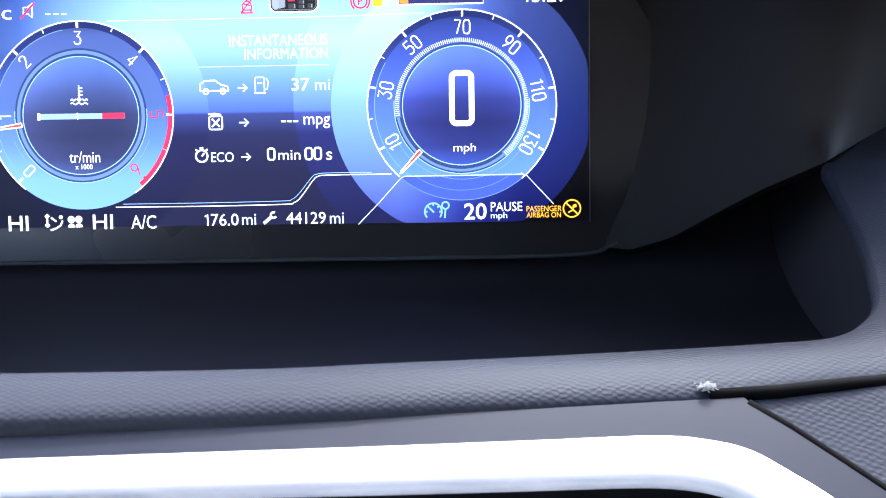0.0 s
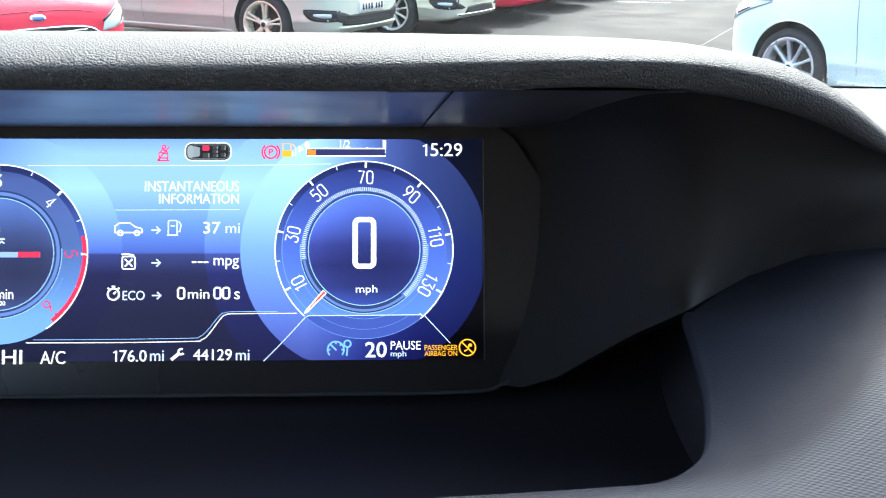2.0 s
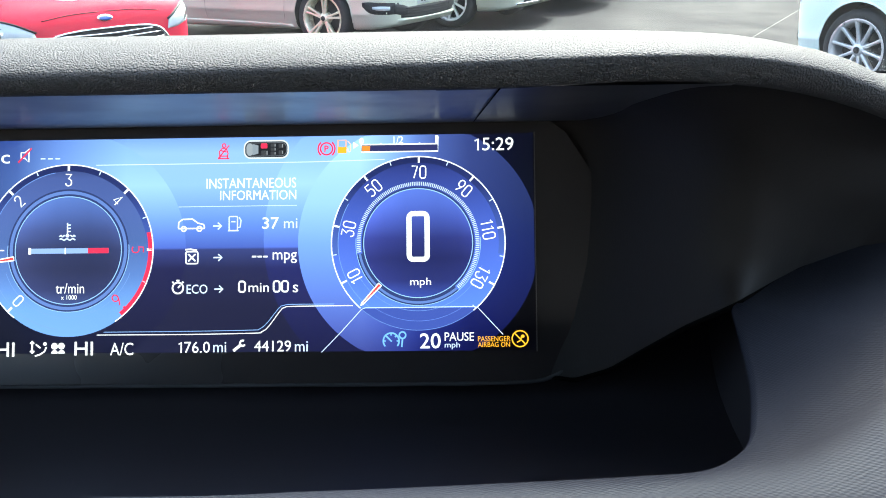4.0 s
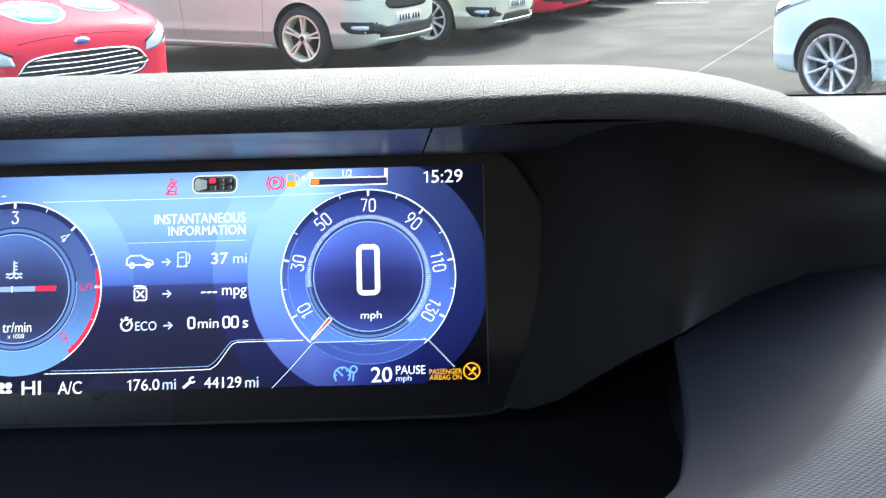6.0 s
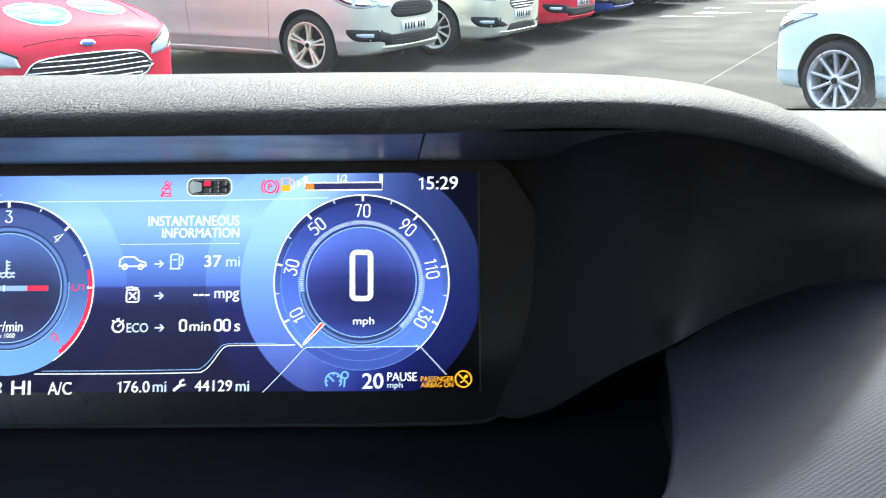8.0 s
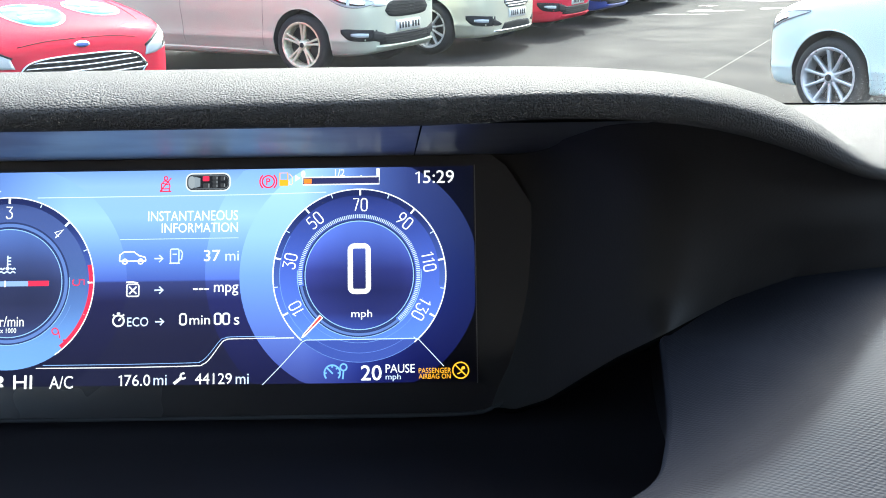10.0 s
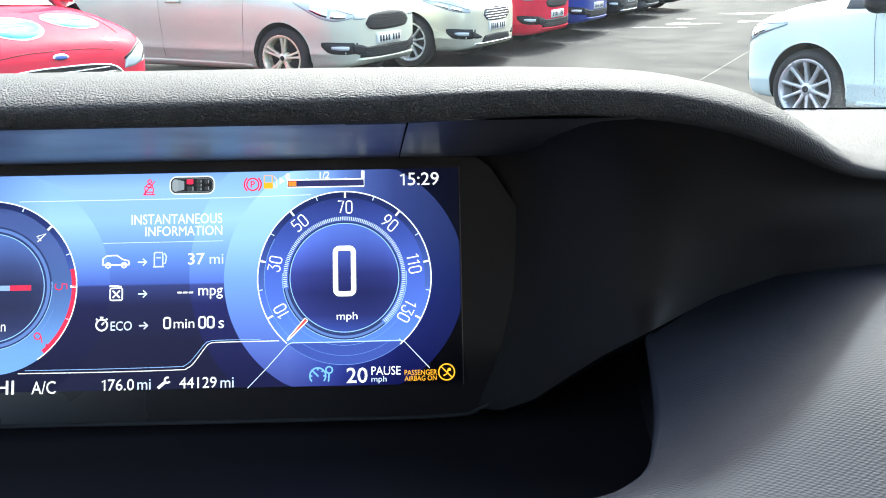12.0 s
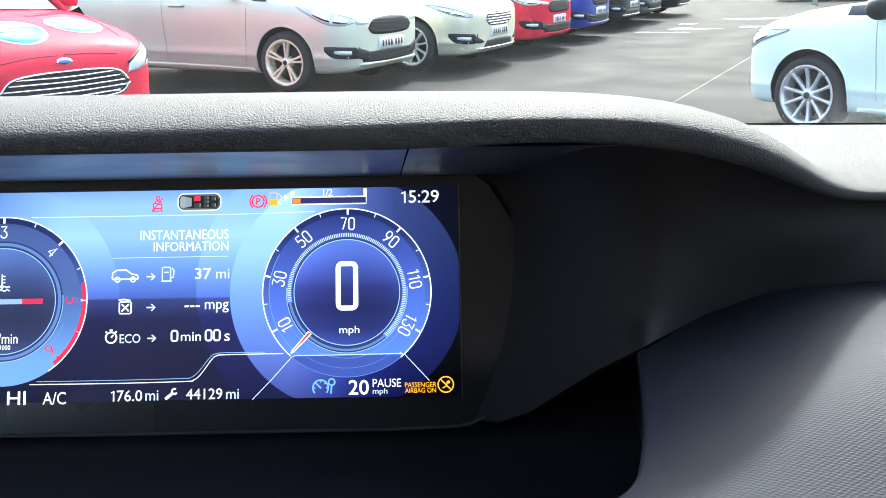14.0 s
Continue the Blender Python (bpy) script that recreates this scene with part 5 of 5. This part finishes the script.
    if kind == "mpv":
        P("grille", [(-0.46, 0.602), (-0.36, 0.545), (0, 0.530), (0.36, 0.545), (0.46, 0.602)], [(-0.46, 0.614), (-0.35, 0.695), (0, 0.720), (0.35, 0.695), (0.46, 0.614)], 17, 6, BLACK, label_="dark honeycomb grille")
        for z, w in ((0.565, 0.37), (0.596, 0.44), (0.627, 0.43), (0.658, 0.385), (0.688, 0.33)):
            P("grille_bar", [(-w, z), (0, z - 0.010), (w, z)], [(-w, z + 0.007), (0, z - 0.003), (w, z + 0.007)], 13, 3, WELL, 0.009, 0.006)
        P("lower_grille", [(-0.56, 0.268), (0, 0.250), (0.56, 0.268)], [(-0.56, 0.370), (0, 0.372), (0.56, 0.370)], 15, 5, BLACK, label_="dark lower grille")
        for z in (0.278, 0.304, 0.330, 0.354):
            P("lower_bar", [(-0.5, z), (0, z - 0.008), (0.5, z)], [(-0.5, z + 0.008), (0, z), (0.5, z + 0.008)], 13, 3, WELL, 0.011, 0.01)
        fogs = ([(0.44, 0.29), (0.55, 0.295), (0.66, 0.32)], [(0.44, 0.37), (0.55, 0.40), (0.66, 0.415)])
        lampz = (0.345, 0.385, 0.56, 0.68)
    elif kind == "hatch":
        P("grille", [(-0.40, 0.575), (-0.28, 0.515), (0, 0.505), (0.28, 0.515), (0.40, 0.575)], [(-0.40, 0.585), (-0.34, 0.655), (0, 0.675), (0.34, 0.655), (0.40, 0.585)], 17, 6, BLACK, label_="dark grille behind chrome bars")
        for z, w in ((0.522, 0.29), (0.554, 0.36), (0.586, 0.385), (0.618, 0.365), (0.648, 0.33)):
            P("grille_bar", [(-w, z), (0, z - 0.004), (w, z)], [(-w, z + 0.013), (0, z + 0.011), (w, z + 0.013)], 13, 3, CHROME, 0.013, 0.012)
        P("lower_grille", [(-0.46, 0.255), (0, 0.25), (0.46, 0.255)], [(-0.38, 0.335), (0, 0.345), (0.38, 0.335)], 15, 5, BLACK, label_="dark lower grille")
        fogs = ([(0.46, 0.32), (0.56, 0.31), (0.66, 0.325)], [(0.46, 0.33), (0.56, 0.37), (0.66, 0.41)])
        lampz = (0.335, 0.375, 0.57, 0.67)
    else:
        P("grille", [(-0.50, 0.50), (-0.39, 0.435), (0, 0.42), (0.39, 0.435), (0.50, 0.50)], [(-0.50, 0.51), (-0.38, 0.60), (0, 0.62), (0.38, 0.60), (0.50, 0.51)], 21, 7, BLACK, label_="dark grille behind chrome bars")
        for z, w in ((0.448, 0.40), (0.483, 0.47), (0.518, 0.475), (0.553, 0.43), (0.586, 0.38)):
            P("grille_bar", [(-w, z), (0, z - 0.010), (w, z)], [(-w, z + 0.012), (0, z + 0.003), (w, z + 0.012)], 15, 3, CHROME, 0.013, 0.012)
        for pts in (([(-0.505, 0.502), (-0.39, 0.425), (0, 0.41), (0.39, 0.425), (0.505, 0.502)], [(-0.49, 0.504), (-0.385, 0.438), (0, 0.423), (0.385, 0.438), (0.49, 0.504)]),
                    ([(-0.49, 0.507), (-0.375, 0.595), (0, 0.614), (0.375, 0.595), (0.49, 0.507)], [(-0.505, 0.510), (-0.38, 0.608), (0, 0.628), (0.38, 0.608), (0.505, 0.510)])):
            P("grille_frame", *pts, 21, 3, CHROME, 0.014, 0.015)
        fogs = ([(0.52, 0.28), (0.62, 0.27), (0.72, 0.31)], [(0.52, 0.35), (0.62, 0.38), (0.72, 0.38)])
        P("lower_grille", [(-0.40, 0.26), (0, 0.255), (0.40, 0.26)], [(-0.45, 0.36), (0, 0.37), (0.45, 0.36)], 13, 4, BLACK)
        lampz = (0.30, 0.34, 0.60, 0.68)
    badge = 0.690 if kind == "mini" else 0.70
    low_b, high_b = [(0.056 * math.cos(a), badge - 0.021 * math.sin(a)) for a in [math.pi - math.pi * i / 8 for i in range(9)]], [(0.056 * math.cos(a), badge + 0.021 * math.sin(a)) for a in [math.pi - math.pi * i / 8 for i in range(9)]]
    if kind == "mini":
        P("badge", low_b, high_b, 13, 4, CHROME, 0.010, 0.012, "oval badge")
        P("badge_field", [(x * 0.84, badge + (z - badge) * 0.76) for x, z in low_b], [(x * 0.84, badge + (z - badge) * 0.76) for x, z in high_b], 13, 4, material("badge_blue", (0.03, 0.08, 0.3), 0.3), 0.014, 0.006)
    z0, z1 = (0.385, 0.495) if kind != "mini" else (0.34, 0.40)
    plate_ob = P("number_plate", [(-0.26, z0), (0, z0), (0.26, z0)], [(-0.26, z1), (0, z1), (0.26, z1)], 7, 3, plate, 0.014, 0.012, "number plate")
    if plate_ob:
        for i in range(7):
            x = -0.205 + 0.062 * i + (0.035 if i > 3 else 0)
            P("bar", [(x, z0 + 0.022), (x + 0.018, z0 + 0.022), (x + 0.036, z0 + 0.022)], [(x, z1 - 0.022), (x + 0.018, z1 - 0.022), (x + 0.036, z1 - 0.022)], 3, 2, PLATE_INK, 0.017, 0.003, "", plate_ob)
    for sd in (1, -1):
        f_ = lambda pts: [(sd * x, z) for x, z in pts]
        P("fog_recess", f_(fogs[0]), f_(fogs[1]), 9, 4, BLACK, 0.006, 0.03)
        lz0, lz1 = lampz[:2]
        if kind == "mini":
            P("headlight", f_([(0.50, 0.570), (0.64, 0.585), (0.775, 0.645)]), f_([(0.52, 0.635), (0.66, 0.705), (0.775, 0.742)]), 12, 6, LENS, 0.006, 0.03, "clear headlight")
            P("headlight_rim", f_([(0.51, 0.630), (0.65, 0.700), (0.775, 0.735)]), f_([(0.505, 0.642), (0.65, 0.714), (0.775, 0.748)]), 12, 3, BLACK, 0.009, 0.02, "dark upper rim of the headlight")
            P("fog_lamp", f_([(0.55, lz0), (0.61, lz0 - 0.006), (0.67, lz0 + 0.006)]), f_([(0.55, lz1 - 0.01), (0.61, lz1), (0.67, lz1)]), 7, 3, LENS, 0.012, 0.02, "fog lamp")
        if kind == "mini":
            hl = ([(-0.52, 0.765), (-0.30, 0.690), (-0.13, 0.615), (-0.05, 0.585)], [(-0.52, 0.780), (-0.30, 0.760), (-0.13, 0.700), (-0.05, 0.650)])
        elif kind == "hatch":
            hl = ([(-0.60, 0.800), (-0.40, 0.735), (-0.20, 0.675), (-0.06, 0.650)], [(-0.60, 0.815), (-0.40, 0.795), (-0.20, 0.750), (-0.06, 0.690)])
        else:
            hl = ([(-0.62, 0.890), (-0.45, 0.800), (-0.26, 0.712), (-0.12, 0.695), (-0.04, 0.722)], [(-0.62, 0.925), (-0.45, 0.905), (-0.26, 0.850), (-0.12, 0.792), (-0.04, 0.750)])
        lamp = S("headlight", hl[0], hl[1], 16, 6, LENS, sd, 0.006, 0.02, "clear headlight")
        if lamp and kind == "mpv":
            P("headlight_tip", f_([(0.45, 0.662), (0.54, 0.652), (0.64, 0.660)]), f_([(0.45, 0.672), (0.54, 0.694), (0.64, 0.705)]), 9, 4, LENS, 0.006, 0.02, "", lamp)
        if lamp:
            for f0, f1 in ((0.30, 0.55), (0.62, 0.85)):
                mid = lambda f, g: (lambda a_, b_: (a_[0] + (b_[0] - a_[0]) * g, a_[1] + (b_[1] - a_[1]) * g))(tuple(curve_through([Vector((*p, 0)) for p in hl[0]], 41)[int(f * 40)])[:2], tuple(curve_through([Vector((*p, 0)) for p in hl[1]], 41)[int(f * 40)])[:2])
                S("reflector", [mid(f0, 0.22), mid((f0 + f1) / 2, 0.2), mid(f1, 0.22)], [mid(f0, 0.74), mid((f0 + f1) / 2, 0.8), mid(f1, 0.74)], 7, 4, LAMP, sd, 0.010, 0.006, "", lamp)
            S("dark_rim", [(x, z - 0.004) for x, z in hl[1]], hl[1], 16, 3, GREYP, sd, 0.008, 0.01, "", lamp)
            S("dark_rim", hl[0], [(x, z + 0.005) for x, z in hl[0]], 16, 3, GREYP, sd, 0.008, 0.01, "", lamp)
        if kind != "mini":
            z_ = 0.33 + up
            S("fog_recess", [(-0.30, z_ + 0.070), (-0.22, z_ + 0.004), (-0.10, z_ - 0.016), (-0.03, z_ - 0.018)], [(-0.30, z_ + 0.112), (-0.22, z_ + 0.114), (-0.10, z_ + 0.104), (-0.03, z_ + 0.094)], 12, 4, BLACK, sd, 0.006, 0.02)
            S("fog_lamp", [(-0.20, z_ + 0.045), (-0.13, z_ + 0.028), (-0.07, z_ + 0.025)], [(-0.20, z_ + 0.068), (-0.13, z_ + 0.070), (-0.07, z_ + 0.062)], 8, 3, LENS, sd, 0.012, 0.01, "fog lamp")
        P("bonnet_gap", f_([(0.02, 0.728), (0.25, 0.722), (0.45, 0.70)]), f_([(0.02, 0.733), (0.25, 0.727), (0.45, 0.705)]), 12, 2, WELL, 0.002, 0.004)
        line = [onto(bvh, (-0.22 - 0.9 * i / 16, sd * (0.60 + 0.10 * i / 16), 3), (0, 0, -1), 0.001) for i in range(17)]
        part("bonnet_gap", tube([p for p in line if p is not None], 0.0028, 6), WELL, car)
    P("chin", [(-0.6, 0.235), (0, 0.228), (0.6, 0.235)], [(-0.6, 0.255), (0, 0.25), (0.6, 0.255)], 15, 3, coat if kind != "hatch" else CHROME, 0.016, 0.03)
    if stickers:
        for y0, x0, ry, rx in ((0.38, -0.45, 0.19, 0.17), (-0.13, -0.37, 0.20, 0.20)):
            a_ = [math.pi - math.pi * i / 10 for i in range(11)]
            for grow, mat, lift in ((1.08, PLATE_W, 0.004), (1.0, STICKER, 0.006)):
                b_ = patch(bvh, [(y0 + ry * grow * math.cos(a), x0 - rx * grow * math.sin(a)) for a in a_], [(y0 + ry * grow * math.cos(a), x0 + rx * grow * math.sin(a)) for a in a_], 19, 7, lift, 0.003, "top")
                if b_:
                    sticker = part("bonnet_sticker", b_, mat, car, "blue oval sticker with a white edge")
            for f0, f1, h0, h1, deep_, ink in ((-0.85, 0.88, -0.62, -0.30, 0.10, PLATE_W), (-0.55, 0.50, 0.02, 0.10, 0.0, STICKER_INK), (-0.20, 0.42, 0.26, 0.33, 0.0, PLATE_W), (-0.62, -0.34, 0.20, 0.46, 0.0, PLATE_W)):
                us = [f0 + (f1 - f0) * i / 8 for i in range(9)]
                b_ = patch(bvh, [(y0 + ry * u, x0 + rx * (h0 + deep_ * math.sin(2.6 * u))) for u in us], [(y0 + ry * u, x0 + rx * (h1 + deep_ * math.sin(2.6 * u + 0.6))) for u in us], 13, 3, 0.0075, 0.002, "top")
                if b_:
                    part("print", b_, ink, sticker)
    return car


SILVER_BEIGE = paint("paint_silver_beige", (0.54, 0.55, 0.45), (0.60, 0.61, 0.49), 0.3, 0.42)
CHAMPAGNE = paint("paint_champagne", (0.68, 0.65, 0.50), (0.73, 0.70, 0.55), 0.45)
REDP = paint("paint_red", (0.54, 0.026, 0.052), (0.60, 0.032, 0.060), 0.0, 0.55, 0.0, 0.12)
BLUEP = paint("paint_blue", (0.02, 0.045, 0.28), (0.03, 0.06, 0.34), 0.4)
BLACKP = paint("paint_black", (0.02, 0.02, 0.022), (0.03, 0.03, 0.032), 0.3)
WHITEP = paint("paint_white", (0.75, 0.87, 0.82), (0.79, 0.90, 0.85), 0.0)
ROW = (0.894, -0.447)
parked_car("silver-beige people carrier parked nose out in the row", (-0.36, 9.96), ROW, SILVER_BEIGE, "mpv", nose=0.78, rim_r=0.234, alloy=ALLOY_WARM)
parked_car("pale champagne hatchback with a chrome-barred grille", (0.94, 11.78), ROW, CHAMPAGNE, "hatch", nose=0.80, rim_r=0.232, spokes=10, twin=False, roof=1.48)
parked_car("bright red people carrier in the parked row", (1.98, 13.9), ROW, REDP, "mpv")
parked_car("dark blue people carrier in the parked row", (2.97, 16.1), ROW, BLUEP, "mpv")
parked_car("black hatchback in the parked row", (4.05, 18.6), ROW, BLACKP, "hatch", roof=1.48)
parked_car("dark grey people carrier far along the parked row", (4.9, 20.4), ROW, GREYP, "mpv")
parked_car("black hatchback at the far end of the row", (6.2, 22.9), ROW, BLACKP, "hatch", roof=1.48)
parked_car("red hatchback with blue oval stickers on its bonnet", (-2.40, 6.05), (0.80, -0.60), REDP, "mini", half=0.86, length=3.97, roof=1.49, nose=0.80, radius=0.30, rim_r=0.2, group="", stickers=True)
parked_car("white hatchback with ten-spoke alloy wheels", (3.23, 7.72), (-0.566, 0.824), WHITEP, "mini", half=0.87, length=4.04, roof=1.48, nose=0.72, radius=0.295, rim_r=0.222, spokes=10, twin=False, group="", belt=0.042)

# (x, y, half-width, half-depth)
GLARES = [(5.15, 17.95, 0.42, 0.16), (5.4, 19.5, 0.30, 0.14), (7.2, 21.1, 0.75, 0.30), (6.6, 18.2, 0.38, 0.22), (4.2, 17.3, 0.35, 0.12)]
# the far side of the car park: a low wall and a white post
WALL = vary(material("far_wall", (0.25, 0.2, 0.17), 0.8), ((0.2, 0.16, 0.14), (0.32, 0.27, 0.23)), 3.0)
# south and west walls: added out of view, for shade and reflections on the cars
ADDED_WALL = vary(material("added_wall", (0.28, 0.27, 0.26), 0.9), ((0.24, 0.23, 0.22), (0.32, 0.31, 0.30)), 1.5)
structure("wall_unseen_south", box(-16, 26, -0.15, 0.15, 0, 3.2), ADDED_WALL, "plain pale wall added out of view behind the car to shape the light", "wall", pose(0, -6.5, 0))
structure("wall_unseen_west", box(-0.15, 0.15, -6.3, 30, 0, 2.2), WALL, "plain brown wall added out of view on the left to shape the light", "wall", pose(-15.8, 0, 0))
structure("wall_north", box(0.9, 40, -0.12, 0.12, 0, 1.1, 0.01), WALL, "low brown brick wall at the far side of the car park", "wall", pose(10, 29.9, 0, 0, 0, 0))
bollard = thing("bollard", pose(10.95, 27.0, 0), "white round bollard with a dark cap at the far wall", "bollard")
part("post", lathe([(0.0, 0.0), (0.075, 0.0), (0.075, 0.9), (0.070, 0.93), (0.0, 0.93)], 20), PLATE_W, bollard, m=pose(0, 0, 0, 90, 0, 0))
part("cap", lathe([(0.0, 0.932), (0.080, 0.932), (0.080, 0.97), (0.05, 0.99), (0.0, 0.995)], 20), BLACK, bollard, "dark cap", m=pose(0, 0, 0, 90, 0, 0))

# far glare on the wet asphalt, put into the colour of pale patches
GLARE = vary(material("painted_glare", (0.3, 0.3, 0.29), 0.4, Specular_IOR_Level=0.15), ((0.03, 0.03, 0.03), (0.16, 0.16, 0.155)), 2.2, detail=8.0, rough=(0.3, 0.5))
rnd = random.Random(11)
for x, y, rx, ry in GLARES:
    bm = bmesh.new()
    for k in range(9):
        mx, my, size = rnd.gauss(0, 0.55) * rx, rnd.gauss(0, 0.7) * ry, rnd.uniform(0.18, 0.5)
        turn = [rnd.uniform(0, 6.28) for _ in range(4)]
        ring = []
        for i in range(30):
            a = 2 * math.pi * i / 30
            r = size * (1 + 0.25 * math.sin(2 * a + turn[0]) + 0.2 * math.sin(3 * a + turn[1]) + 0.15 * math.sin(5 * a + turn[2]) + 0.1 * math.sin(8 * a + turn[3]))
            ring.append(bm.verts.new((mx + rx * r * math.cos(a), my + ry * r * math.sin(a), 0.0004 * k)))
        bm.faces.new(ring)
    ob = part("glare_patch", bm, GLARE, smooth=False)
    ob.matrix_world = pose(x, y, 0.004)
    tagged(ob, "pale patches painted for the glare on the wet asphalt", "pavement", kind="structure")

# rain drops and dirt on the foot of the windscreen
drops = bmesh.new()
for k in range(1500):
    u, v = 0.690 + rnd.gauss(0, 0.045), 0.040 + abs(rnd.gauss(0, 0.030))
    if abs(u) > 0.97:
        continue
    c = screen_point(u, v)
    r = 0.0002 + 0.0003 * rnd.random() ** 3
    m = Matrix.Translation(c + Vector((0, 0.001, 0.001)))
    bmesh.ops.create_icosphere(drops, subdivisions=1, radius=r, matrix=m)
ob = part("rain_drops", drops, material("water_drop", (0.22, 0.23, 0.24), 0.25))
ob.matrix_world = CAR
tagged(ob, "small pale rain drops and dirt on the windscreen", "rain drops", kind="stuff")
